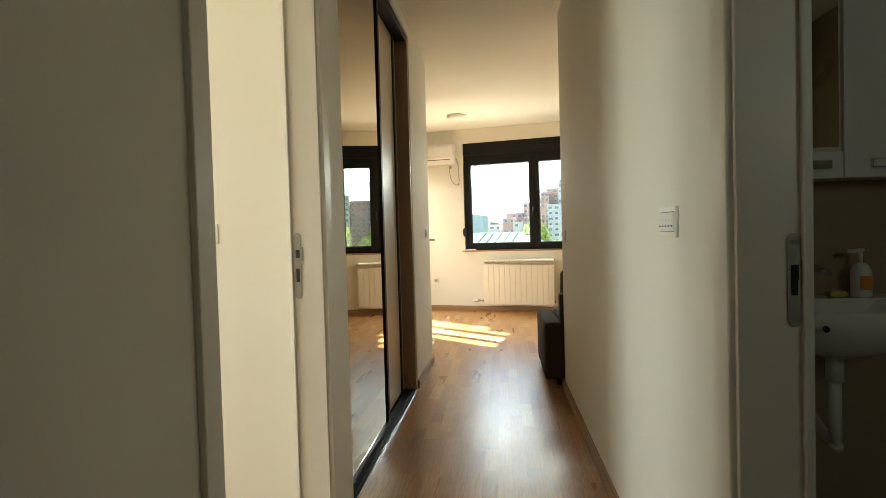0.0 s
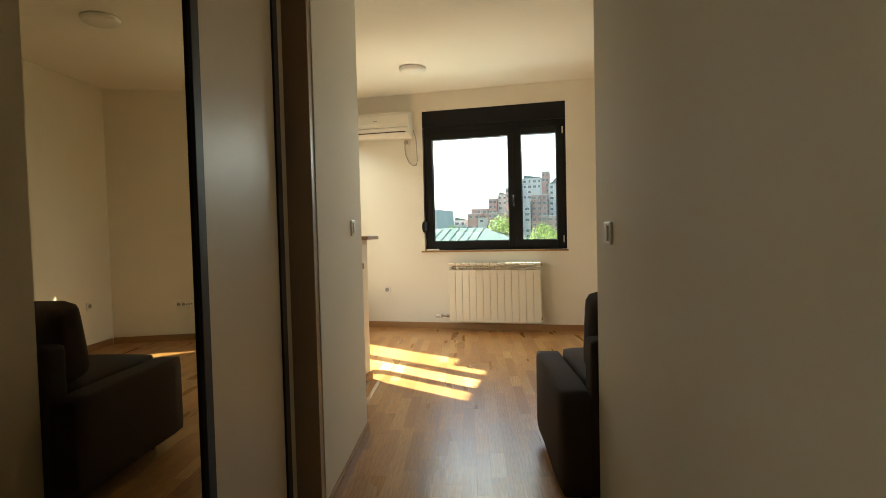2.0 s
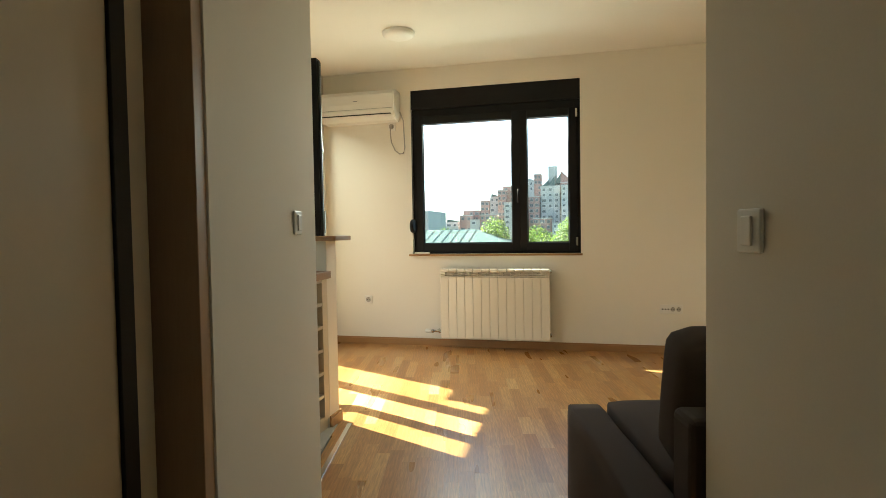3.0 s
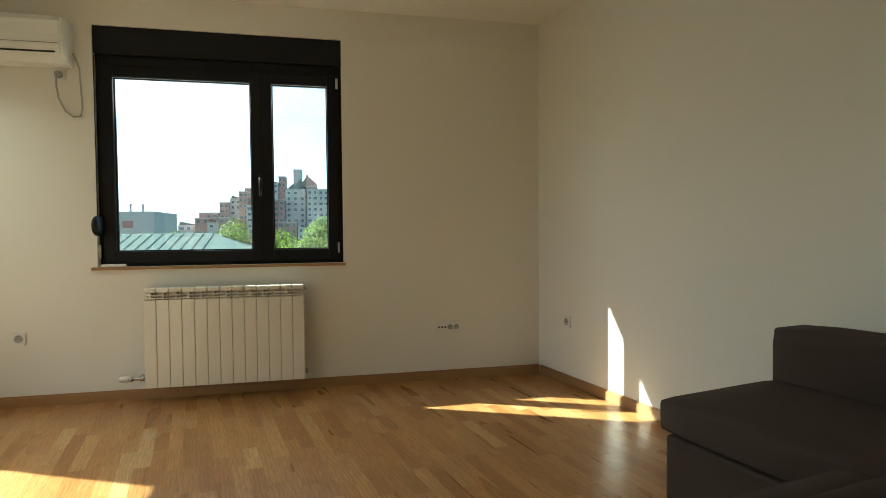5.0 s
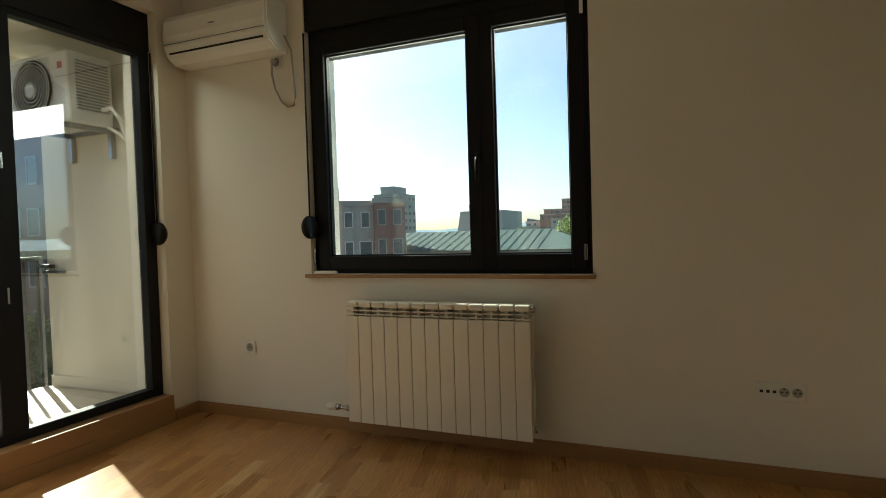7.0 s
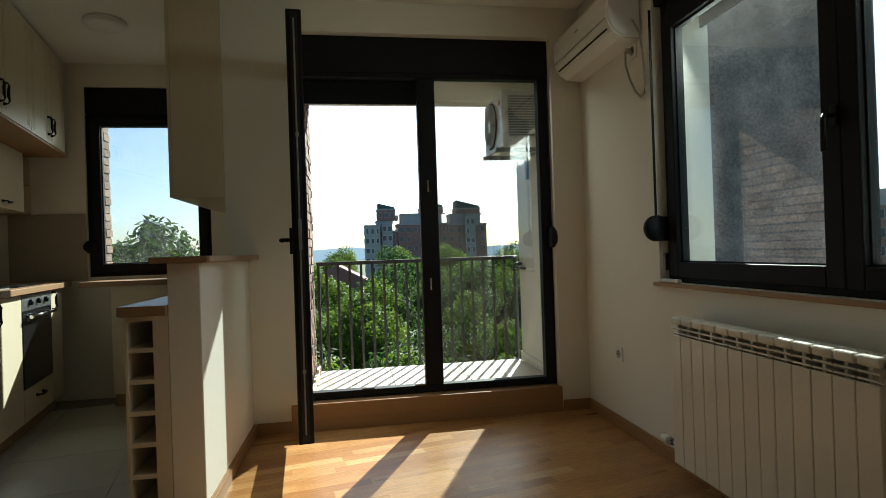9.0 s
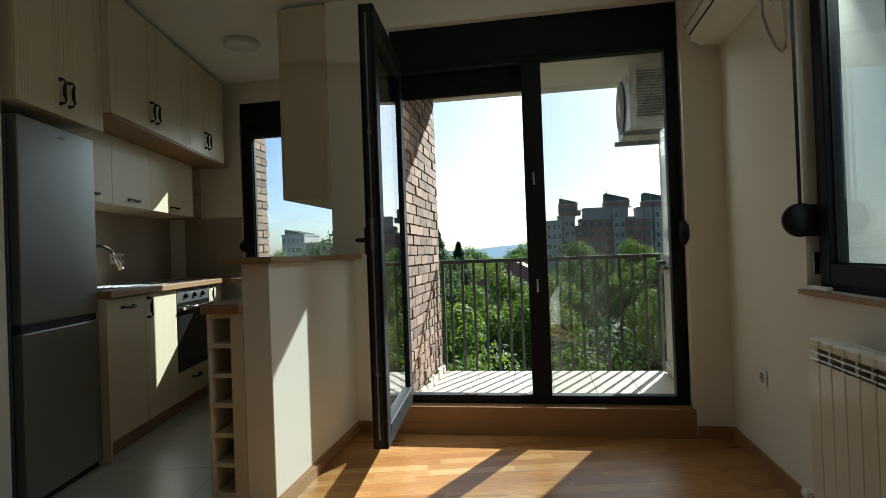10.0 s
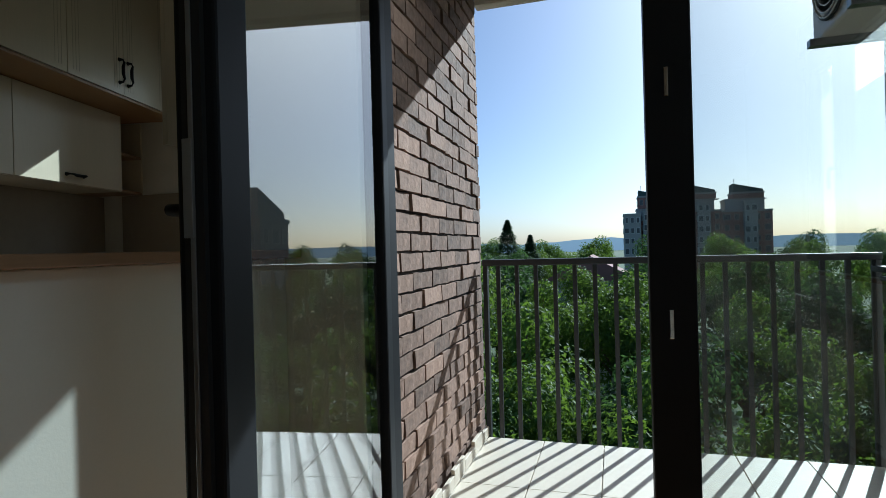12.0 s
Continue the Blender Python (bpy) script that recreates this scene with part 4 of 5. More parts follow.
part("ring", lathe(bmesh.new(), [(0.068, 0.909), (0.068, 0.9095), (0.065, 0.9095), (0.065, 0.909)], 28, pose(-1.14, -3.68, 0.0005)), STEEL, hob)
hc = thing("hanging_cabinet", "tall cream hanging cabinet above the bar", "cabinet")
part("body", boxes((-1.25, -2.655, 1.425, 0.035, -2.362, 2.665), bevel=0.002), CABINET, hc)
part("door", boxes((-0.60, -2.675, 1.43, 0.033, -2.657, 2.66), bevel=0.0015), CABINET, hc)
part("door", boxes((-1.24, -2.675, 1.43, -0.604, -2.657, 2.66), bevel=0.0015), CABINET, hc)


# ---- sofa ----
def cushion(u0, v0, z0, u1, v1, z1, r=0.05, sag=0.012, puff=0.02):
    """A soft block with rounded, slightly swollen sides."""
    bm = bmesh.new()
    n = 8
    bmesh.ops.create_cube(bm, size=1.0)
    bmesh.ops.subdivide_edges(bm, edges=bm.edges, cuts=n, use_grid_fill=True)
    c = Vector(((u0 + u1) / 2, (v0 + v1) / 2, (z0 + z1) / 2))
    h = Vector(((u1 - u0) / 2, (v1 - v0) / 2, (z1 - z0) / 2))
    rr = min(r, h.x * 0.9, h.y * 0.9, h.z * 0.9)
    for v in bm.verts:
        p = Vector((v.co.x * 2 * h.x, v.co.y * 2 * h.y, v.co.z * 2 * h.z))
        q = Vector([max(-(hh - rr), min(hh - rr, a)) for a, hh in zip(p, h)])
        d = p - q
        if d.length > 1e-6:
            p = q + d.normalized() * rr
        k = (1 - (v.co.x * 2) ** 2) * (1 - (v.co.y * 2) ** 2)
        p.z += (puff if v.co.z > 0 else 0) * k
        p += Vector(noise.noise_vector((p + c) * 3.0)) * sag
        v.co = c + p
    for f in bm.faces:
        f.smooth = True
    return bm


def back_cushion(u0, u1, thick, high):
    """A tufted back cushion, standing on z = 0 and leaning on y > 0."""
    bm = cushion(u0, -thick / 2, 0.0, u1, thick / 2, high, 0.055, 0.010, 0.01)
    for v in bm.verts:
        k = (v.co.x - u0) / (u1 - u0)
        dip = math.sin(k * math.pi * 2) ** 2 * math.sin(min(1.0, max(0.0, v.co.z / high)) * math.pi * 2) ** 2
        if v.co.y > 0:
            v.co.y += 0.022 * (dip - 0.35)
    return bm


sofa = thing("corner_sofa", "dark brown fabric corner sofa with a chaise and loose cushions", "sofa", HALL)
part("seat_base", boxes((1.80, -4.44, 0.005, 3.10, -3.66, 0.285), bevel=0.015, seg=2), FABRIC, sofa)
part("chaise_base", boxes((3.06, -4.44, 0.005, 3.90, -3.01, 0.315), bevel=0.015, seg=2), FABRIC, sofa)
part("low_armrest", cushion(1.742, -4.45, 0.0, 1.878, -3.60, 0.425, 0.022, 0.004, 0.004), FABRIC, sofa)
part("seat_cushion", cushion(1.88, -4.30, 0.285, 2.475, -3.63, 0.45, 0.03, 0.006, 0.012), FABRIC, sofa)
part("seat_cushion", cushion(2.478, -4.30, 0.285, 3.048, -3.63, 0.45, 0.03, 0.006, 0.012), FABRIC, sofa)
part("chaise_cushion", cushion(3.05, -4.30, 0.318, 3.70, -2.985, 0.447, 0.028, 0.006, 0.022), FABRIC, sofa)
part("back_frame", boxes((1.865, -4.455, 0.005, 3.90, -4.33, 0.645), bevel=0.022, seg=3), FABRIC, sofa)
part("armrest", cushion(3.69, -4.44, 0.0, 3.935, -2.97, 0.662, 0.035, 0.005, 0.006), FABRIC, sofa)
for a, b in ((1.895, 2.50), (2.51, 3.06), (3.07, 3.655)):
    bm = back_cushion(a, b, 0.19, 0.365)
    bmesh.ops.transform(bm, matrix=pose(0, -4.19, 0.45, 11, 0, 0), verts=bm.verts)
    part("back_cushion", bm, FABRIC, sofa)
for u, v in ((1.86, -3.74), (1.86, -4.34), (3.0, -3.74), (3.16, -3.12), (3.86, -3.16), (3.86, -4.34)):
    part("leg", lathe(bmesh.new(), [(0.016, 0.0), (0.022, 0.03), (0.028, 0.076)], 14, pose(u, v, FLOOR)), BLACK, sofa)

# ---- bathroom corner ----
BASIN_U = 2.65
wb = thing("washbasin", "white ceramic washbasin on the bathroom wall", "washbasin", HALLR @ pose(BASIN_U, -6.2, -0.03))
bm = lathe(bmesh.new(), [(0.10, 0.66), (0.20, 0.70), (0.28, 0.78), (0.30, 0.835), (0.29, 0.845), (0.26, 0.84), (0.20, 0.76), (0.05, 0.72)], 32, pose(0, -0.25, 0) @ Matrix.Diagonal((1.05, 0.8, 1, 1)))
bm_box(bm, -0.31, -0.12, 0.72, 0.31, 0, 0.85)
part("basin", bm, CERAMIC, wb)
bm = bmesh.new()
tube(bm, [(0, -0.06, 0.85), (0, -0.06, 0.95), (0, -0.10, 0.97), (0, -0.18, 0.95)], 0.014, 12)
part("tap", bm, CHROME, wb, "chrome tap")
bm = bmesh.new()
tube(bm, [(0, -0.22, 0.70), (0, -0.22, 0.55)], 0.03, 14)
tube(bm, [(0, -0.22, 0.56), (0, -0.22, 0.32)], 0.022, 14)
tube(bm, [(0, -0.22, 0.32), (0.02, -0.20, 0.29), (0.02, -0.12, 0.31), (0.02, -0.01, 0.36)], 0.022, 12)
part("waste_pipe", bm, PLASTIC, wb, "white plastic waste pipe")
part("overflow", lathe(bmesh.new(), [(0.012, 0), (0.010, 0.003)], 14, pose(-0.16, -0.458, 0.79, 70, 0, 0)), RUBBER, wb)
mc = thing("mirror_cabinet", "white bathroom cabinet above the basin", "cabinet", HALLR @ pose(BASIN_U + 0.19, -6.2, 1.285))
part("body", boxes((-0.32, -0.15, 0, 0.40, 0, 0.95)), CARCASS, mc)
part("side_door", boxes((-0.12, -0.17, 0.0, 0.14, -0.151, 0.95), bevel=0.002), PLASTIC, mc)
part("side_door", boxes((0.143, -0.17, 0.0, 0.40, -0.151, 0.95), bevel=0.002), PLASTIC, mc)
part("open_shelf", boxes((-0.32, -0.17, 0.0, -0.123, -0.151, 0.10), bevel=0.002), PLASTIC, mc)
part("mirror", boxes((-0.31, -0.155, 0.12, -0.13, -0.151, 0.94)), MIRROR, mc)
for x in (-0.22, 0.02, 0.27):
    part("handle", boxes((x - 0.05, -0.185, 0.035, x + 0.05, -0.171, 0.07), bevel=0.004), CHROME, mc)
sb2 = thing("soap_dispenser", "white pump bottle with an orange and blue label", "soap bottle", HALLR @ pose(BASIN_U + 0.18, -6.28, 0.82))
part("bottle", lathe(bmesh.new(), [(0.032, 0), (0.036, 0.01), (0.036, 0.10), (0.026, 0.125), (0.012, 0.135)], 20), PLASTIC, sb2)
bm = bmesh.new()
tube(bm, [(0, 0, 0.135), (0, 0, 0.185)], 0.007, 10)
tube(bm, [(0.01, 0, 0.185), (-0.05, 0, 0.18)], 0.008, 10)
part("pump", bm, PLASTIC, sb2)
part("label", boxes((-0.022, -0.0375, 0.03, 0.022, -0.033, 0.085)), material("label_orange", (0.75, 0.30, 0.06), 0.4), sb2, "orange printed label")
solid("soap_bar", cushion(BASIN_U + 0.05, -6.315, 0.822, BASIN_U + 0.115, -6.265, 0.845, 0.01, 0.001, 0.002), material("soap", (0.55, 0.42, 0.12), 0.5), "yellow bar of soap on the basin", "soap", HALLR, kind="object")


# ---- balcony ----
solid("balcony_slab", boxes((-1.408, -1.95, -0.22, -0.16, 0.25, 0.006)), STUCCO, "white rendered balcony slab", "balcony")
solid("balcony_ceiling", boxes((-1.52, -1.95, 2.46, -0.30, 0.30, 2.75), (-1.60, -1.95, 2.43, -1.521, 0.30, 2.75)), STUCCO, "white rendered balcony ceiling with a drip edge", "ceiling")
solid("balcony_wall", boxes((-1.36, -0.065, -0.3, -0.301, 0.30, 2.459)), STUCCO, "white rendered side wall of the balcony", "wall")
solid("balcony_upstand", boxes((-1.36, -0.078, 0.02, -0.25, -0.066, 0.10), (-0.19, -0.213, -0.3, -0.165, -0.066, 2.459)), STUCCO, "white balcony skirting", "trim")
rl = thing("balcony_railing", "dark painted steel balcony railing with upright bars", "railing")
RXX = -1.43
part("top_rail", boxes((RXX - 0.025, -1.915, 0.952, RXX + 0.025, -0.07, 0.985), bevel=0.003), RAIL, rl)
bar_me = mesh_of("baluster", boxes((-0.007, -0.011, -0.16, 0.007, 0.011, 0.966)), RAIL)
for k in range(18):
    ob = new("baluster", bar_me)
    ob.parent, ob.location = rl, (RXX, -1.83 + k * 0.102, 0)
for y in (-1.90, -0.085):
    part("post", boxes((RXX - 0.02, y - 0.012, -0.2, RXX + 0.02, y + 0.012, 0.965), bevel=0.002), RAIL, rl)
part("bracket", boxes((RXX + 0.03, -0.12, 0.90, RXX + 0.16, -0.068, 0.925), bevel=0.003), RAIL, rl)

bt = thing("floor_balcony", "pale grey balcony floor tiles", "floor", kind="structure")
tile_me = mesh_of("balcony_tile", boxes((0.001, 0.001, 0, 0.599, 0.3, 0.014), bevel=0.0015, seg=1), BALC_TILE)
for i in range(2):
    for j in range(6):
        w = new("tile", tile_me)
        w.parent, w.location = bt, (-1.402 + i * 0.6, -1.90 + j * 0.303, 0.006)
for k in range(7):
    part("skirting_tile", boxes((-1.45 + k * 0.18, -1.918, 0.02, -1.272 + k * 0.18, -1.900, 0.075 + 0.022 * (k % 2)), bevel=0.002), BALC_TILE, bt)

ou = thing("outdoor_unit", "white outdoor air conditioner on a wall bracket", "air conditioner", pose(-1.06, -0.40, 1.845))
part("body", boxes((-0.02, -0.02, 0, 0.54, 0.28, 0.44), bevel=0.012, seg=3), PLASTIC, ou)
part("side_coil", boxes(*[(0.54, 0.03, 0.08 + k * 0.02, 0.546, 0.25, 0.09 + k * 0.02) for k in range(16)]), STEEL, ou)
part("badge", boxes((0.45, -0.023, 0.33, 0.49, -0.0195, 0.37)), material("badge_red", (0.5, 0.06, 0.05), 0.5), ou, "small red badge")
part("fan_well", lathe(bmesh.new(), [(0.175, 0), (0.19, 0.004), (0.19, 0.010), (0.18, 0.012)], 32, pose(0.205, -0.02, 0.22, 90, 0, 0)), RUBBER, ou)
for r in (0.06, 0.085, 0.11, 0.135, 0.16, 0.18):
    part("grille_ring", lathe(bmesh.new(), [(r, 0.012), (r, 0.016), (r - 0.005, 0.016), (r - 0.005, 0.012)], 28, pose(0.205, -0.02, 0.22, 90, 0, 0)), PLASTIC, ou)
part("hub", lathe(bmesh.new(), [(0.05, 0.011), (0.05, 0.017), (0.04, 0.02)], 24, pose(0.205, -0.02, 0.22, 90, 0, 0)), PLASTIC, ou)
part("bracket", boxes((0.04, -0.06, -0.030, 0.08, 0.33, 0.0), (0.44, -0.06, -0.030, 0.48, 0.33, 0.0), (0.04, 0.30, -0.2, 0.08, 0.332, -0.03), (0.44, 0.30, -0.2, 0.48, 0.332, -0.03), (0.0, 0.318, -0.02, 0.52, 0.333, 0.01), bevel=0.002), STEEL, ou)
bm = bmesh.new()
tube(bm, [(0.54, 0.2, 0.10), (0.60, 0.22, 0.11), (0.64, 0.25, 0.04), (0.66, 0.30, -0.15), (0.66, 0.33, -0.22)], 0.016, 10)
tube(bm, [(0.52, 0.25, 0.0), (0.58, 0.29, -0.05), (0.66, 0.31, -0.12), (0.68, 0.32, -0.28)], 0.012, 10)
part("pipe", bm, PLASTIC, ou, "white insulated pipes")
mk = thing("louvre_rail", "thin dark bracket on the balcony wall", "bracket", pose(-1.15, -0.07, 0.86))
part("arm", boxes((-0.22, -0.03, 0, 0.0, -0.0, 0.02), bevel=0.002), RAIL, mk)


# ---- sky-line: hills, ground, far buildings ----
gb = bmesh.new()
bmesh.ops.create_grid(gb, x_segments=60, y_segments=60, size=1500)
for v in gb.verts:
    v.co.z = -14 + noise.noise(v.co * 0.004) * 3.0 * min(1, v.co.length / 300)
solid("ground", gb, GRASS, "grassy ground under the trees", "ground")
solid("road", boxes((-34, -60, -14.2, -27, 80, -13.2)), ASPHALT, "grey road between the trees", "road")
solid("pavement", boxes((-26.9, -60, -14.2, -24.5, 80, -13.05)), CONCRETE, "pale concrete pavement by the road", "pavement")


def ridge(name, dist, base, rise, seed, a0, a1):
    """A far ridge of hills along part of the horizon."""
    bm = bmesh.new()
    low, high = [], []
    n = 120
    for i in range(n + 1):
        a = radians(a0 + (a1 - a0) * i / n)
        x, y = -math.sin(a) * dist, math.cos(a) * dist
        h = base + rise * (0.5 + noise.noise(Vector((a * 6 + seed, 0, 0))) + 0.35 * noise.noise(Vector((a * 25 + seed, 3, 0))))
        low.append(bm.verts.new((x, y, -30)))
        high.append(bm.verts.new((x, y, h)))
    for i in range(n):
        bm.faces.new((low[i], low[i + 1], high[i + 1], high[i]))
    solid(name, bm, HILL, "far hills with blue haze painted in and a faint glow", "hills")


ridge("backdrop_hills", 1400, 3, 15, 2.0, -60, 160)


def facade_block(b, x0, y0, z0, x1, y1, z1, mat, cols_x, cols_y, storey=2.9):
    """A block of flats with recessed windows on the sides seen from the flat."""
    part("wall", boxes((x0, y0, z0, x1, y1, z1)), mat, b)
    part("parapet", boxes((x0 - 0.15, y0 - 0.15, z1, x1 + 0.15, y1 + 0.15, z1 + 0.5)), CONCRETE, b)
    fl = int((z1 - z0) / storey)
    rim = FARWHITE if mat is not REDBRICK else CONCRETE
    for f in range(fl):
        zb = z1 - (f + 1) * storey + 0.8
        if zb < -8:
            break
        for side, n in (("y", cols_x), ("x", cols_y)):
            for k in range(n):
                if random.random() < 0.08:
                    continue
                w = (x1 - x0) / n if side == "y" else (y1 - y0) / n
                half = round(w * random.choice((0.34, 0.42, 0.55)) / 1.6, 2)
                at = pose(x0 + (k + 0.5) * w, y0, zb) if side == "y" else pose(x1, y0 + (k + 0.5) * w, zb, 0, 0, 90)
                far_window(b, at, half, rim)


FAR_MESHES = {}


def far_window(b, at, half, rim):
    """One window of a far building: a frame and its pane, facing -y."""
    key = (half, rim.name)
    if key not in FAR_MESHES:
        FAR_MESHES[key] = (mesh_of("far_frame", boxes((-half - 0.1, -0.12, -0.1, half + 0.1, -0.02, 0.0), (-half - 0.1, -0.12, 1.4, half + 0.1, -0.02, 1.5), (-half - 0.1, -0.12, 0.0, -half, -0.02, 1.4), (half, -0.12, 0.0, half + 0.1, -0.02, 1.4)), rim),
                           mesh_of("far_pane", boxes((-half, -0.09, 0.0, half, -0.04, 1.4)), FARGLASS))
    fm, pm = FAR_MESHES[key]
    fo, po = new("window", fm), new("pane", pm)
    fo.parent, po.parent = b, fo
    fo.matrix_local = at


def wedge(x0, y0, x1, y1, z0, z1, along="y"):
    """A lean-to roof block that rises from one end to the other."""
    bm = boxes((x0, y0, z0, x1, y1, z1))
    for v in bm.verts:
        if v.co.z > z0 + 0.01 and ((along == "y" and v.co.y > (y0 + y1) / 2) or (along == "x" and v.co.x > (x0 + x1) / 2) or (along == "-x" and v.co.x < (x0 + x1) / 2)):
            v.co.z = z0 + 0.25 * (z1 - z0)
    return bm


# a close group of stepped towers in the west
for y0, y1, body, h0, h1, head, slope in ((4.0, 11.5, 10.6, 5.6, 11.0, 14.2, 2.2), (11.6, 27.0, 12.6, 19.0, 26.0, 14.4, 2.9), (27.1, 39.4, 12.2, 30.2, 37.8, 14.0, 2.9)):
    b = thing("apartment_tower", "dark red and grey stepped apartment tower behind the trees", "tower", group="western towers")
    n = int((y1 - y0) / 2.2)
    facade_block(b, -176, y0, -14, -166, y1, body - 3.2, REDBRICK, 3, n)
    facade_block(b, -175, y0 + 1.2, body - 2.7, -168, y1 - 1.4, body, CONCRETE, 2, n - 1)
    facade_block(b, -166, (h0 + h1) / 2 - 1.6, -14, -164.6, (h0 + h1) / 2 + 1.6, body - 0.8, CONCRETE, 1, 2)
    facade_block(b, -174.5, h0, body + 0.5, -167.5, h1, head, REDBRICK, 2, 3)
    part("roof", wedge(-174, h0 + 0.2, -168, h1 - 0.1, head + 0.5, head + slope), TINROOF, b, "sloping green metal roof")
    part("stair_head", boxes((-172, h1 + 0.2, body + 0.5, -169, h1 + 1.0, head - 1.5)), CONCRETE, b)
    part("mast", tube(bmesh.new(), [(-171, h0 + 1.0, head), (-171, h0 + 1.0, head + slope + 1.6)], 0.08, 6), STEEL, b)
b = thing("apartment_block", "dark low apartment block beside the towers", "apartment block")
facade_block(b, -172, 1.5, -14, -162, 6.0, 9.0, CONCRETE, 3, 3)
b = thing("apartment_block", "grey apartment block with a green roof far to the south-west", "apartment block")
facade_block(b, -180, -63, -14, -168, -56, 9.8, CONCRETE, 3, 5)
part("roof", wedge(-178, -62, -169, -57, 10.3, 13.2), TINROOF, b)
b = thing("apartment_block", "red brick apartment block far to the south-west", "apartment block")
facade_block(b, -170, -72, -14, -158, -64, 5.4, REDBRICK, 3, 5)
b = thing("apartment_block", "pale grey apartment block far to the south-west", "apartment block")
facade_block(b, -172, -80.5, -14, -160, -73, 8.2, CONCRETE, 3, 5)
part("roof", wedge(-171, -80, -161, -74, 8.7, 10.4), TINROOF, b)

# stepped housing in the north, rising towards the east
NY, NK = 295.0, 2.1


def north(x):
    return 2.4 + (x - 2.4) * NK


def level(z):
    return 1.07 + (z - 1.07) * NK


RED_N, GREY_N = "red brick terraced apartment block on the hillside", "grey concrete terraced apartment block on the hillside"
steps = ((-36.0, -28.0, 1.6, CONCRETE, 0), (-33.0, -29.6, 3.0, CONCRETE, 14), (-27.6, -24.4, 4.6, REDBRICK, 0), (-27.4, -23.0, 6.0, REDBRICK, 8), (-24.3, -20.6, 3.4, CONCRETE, -6), (-22.8, -20.5, 8.6, REDBRICK, 10), (-21.6, -17.6, 4.6, REDBRICK, -8),
         (-20.4, -17.9, 9.6, CONCRETE, 12), (-17.9, -15.8, 11.2, REDBRICK, 6), (-17.0, -13.7, 12.4, REDBRICK, 14), (-15.6, -11.0, 7.6, CONCRETE, -4), (-13.6, -8.6, 13.6, CONCRETE, 10), (-10.8, -6.8, 9.0, REDBRICK, -2), (-8.5, -6.7, 15.2, REDBRICK, 10),
         (-6.6, -1.8, 11.6, CONCRETE, 2), (-1.7, 1.1, 12.6, REDBRICK, 6), (-1.4, 4.0, 11.6, CONCRETE, -2), (-8.0, -3.6, 3.4, REDBRICK, -14), (-3.4, 6.0, 2.2, CONCRETE, -14), (4.2, 11.0, 10.0, REDBRICK, 2), (11.2, 20.0, 11.4, CONCRETE, 0))
for x0, x1, top, mat, back in steps:
    b = thing("terraced_block", RED_N if mat is REDBRICK else GREY_N, "apartment block", group="northern terraces")
    facade_block(b, north(x0), NY + back, -14, north(x1), NY + back + 13, level(top), mat, max(2, int((x1 - x0) / 1.25)), 3)
    if mat is CONCRETE and back > 5:
        part("roof", wedge(north(x0) + 0.6, NY + back + 1, north(x1) - 0.6, NY + back + 10, level(top) + 0.5, level(top) + 2.2, "x"), TINROOF, b)
b = thing("terraced_block", "tall grey housing block with sloping green glass roofs", "apartment block", group="northern terraces")
facade_block(b, north(-6.3), NY + 7, -14, north(-1.0), NY + 20, level(12.0), CONCRETE, 4, 3)
for k in range(3):
    part("roof", wedge(north(-6.3 + k * 1.75), NY + 6.5, north(-4.7 + k * 1.75), NY + 19, level(11.6 + k * 0.5), level(13.6 + k * 1.1), "-x"), TINROOF, b)
part("gable", wedge(north(-1.6), NY + 6, north(1.0), NY + 18, level(12.6), level(15.8), "x"), REDBRICK, b)
part("roof_box", boxes((north(-4.8), NY + 9, level(12.5), north(-2.6), NY + 14, level(17.2))), CONCRETE, b)
# mid-distance roofs and blocks in the north-west
b = thing("apartment_tower", "distant bluish grey tower", "tower")
facade_block(b, -104, 190, -14, -93, 205, 16.0, CONCRETE, 6, 4)
part("cap", boxes((-102, 192, 16.5, -96, 203, 19.5)), CONCRETE, b)
b = thing("concrete_hall", "grey concrete building with thin chimneys", "building")
bm = boxes((-30.5, 80, -14, -20.5, 92, 4.2))
for v in bm.verts:
    if v.co.z > 0 and v.co.x < -25:
        v.co.x += 3.0
part("wall", bm, CONCRETE, b)
part("window", boxes((-24.6, 79.9, 1.9, -23.3, 80.05, 2.9)), REDBRICK, b)
for x in (-26.6, -24.2, -22.6):
    bm = bmesh.new()
    tube(bm, [(x, 82, 3.8), (x, 82, 5.0)], 0.16, 10)
    tube(bm, [(x, 82, 5.0), (x, 82, 5.3)], 0.24, 10)
    part("chimney", bm, STEEL, b)
b = thing("low_hall", "low hall with a pale green tin roof", "building")
part("wall", boxes((-32, 52, -14, -4, 66, -0.9)), CONCRETE, b)
bm = boxes((-33, 51.2, -0.9, -3, 66.8, 1.1))
for v in bm.verts:
    if v.co.z > 0:
        v.co.y = 59
        v.co.x += 6 if v.co.x < -18 else -6
part("roof", bm, TINROOF, b, "pale green tin roof")
seam = mesh_of("seam", boxes((-0.02, 0, 0, 0.02, 7.9, 0.05)), TINROOF)
for k in range(19):
    ob = new("seam", seam)
    ob.parent, ob.matrix_local = b, pose(-27 + k, 51.15, -0.88, math.degrees(math.atan2(2.0, 7.8)), 0, 0)
for k in range(9):
    far_window(b, pose(-30.5 + k * 3.0, 52, -2.7), 0.9, FARWHITE)
b = thing("apartment_block", "red and grey brick apartment block with balconies", "apartment block")
facade_block(b, -84, 80, -14, -70, 96, 6.0, REDBRICK, 5, 4)
facade_block(b, -69.5, 84, -14, -58, 96, 4.6, CONCRETE, 6, 2)
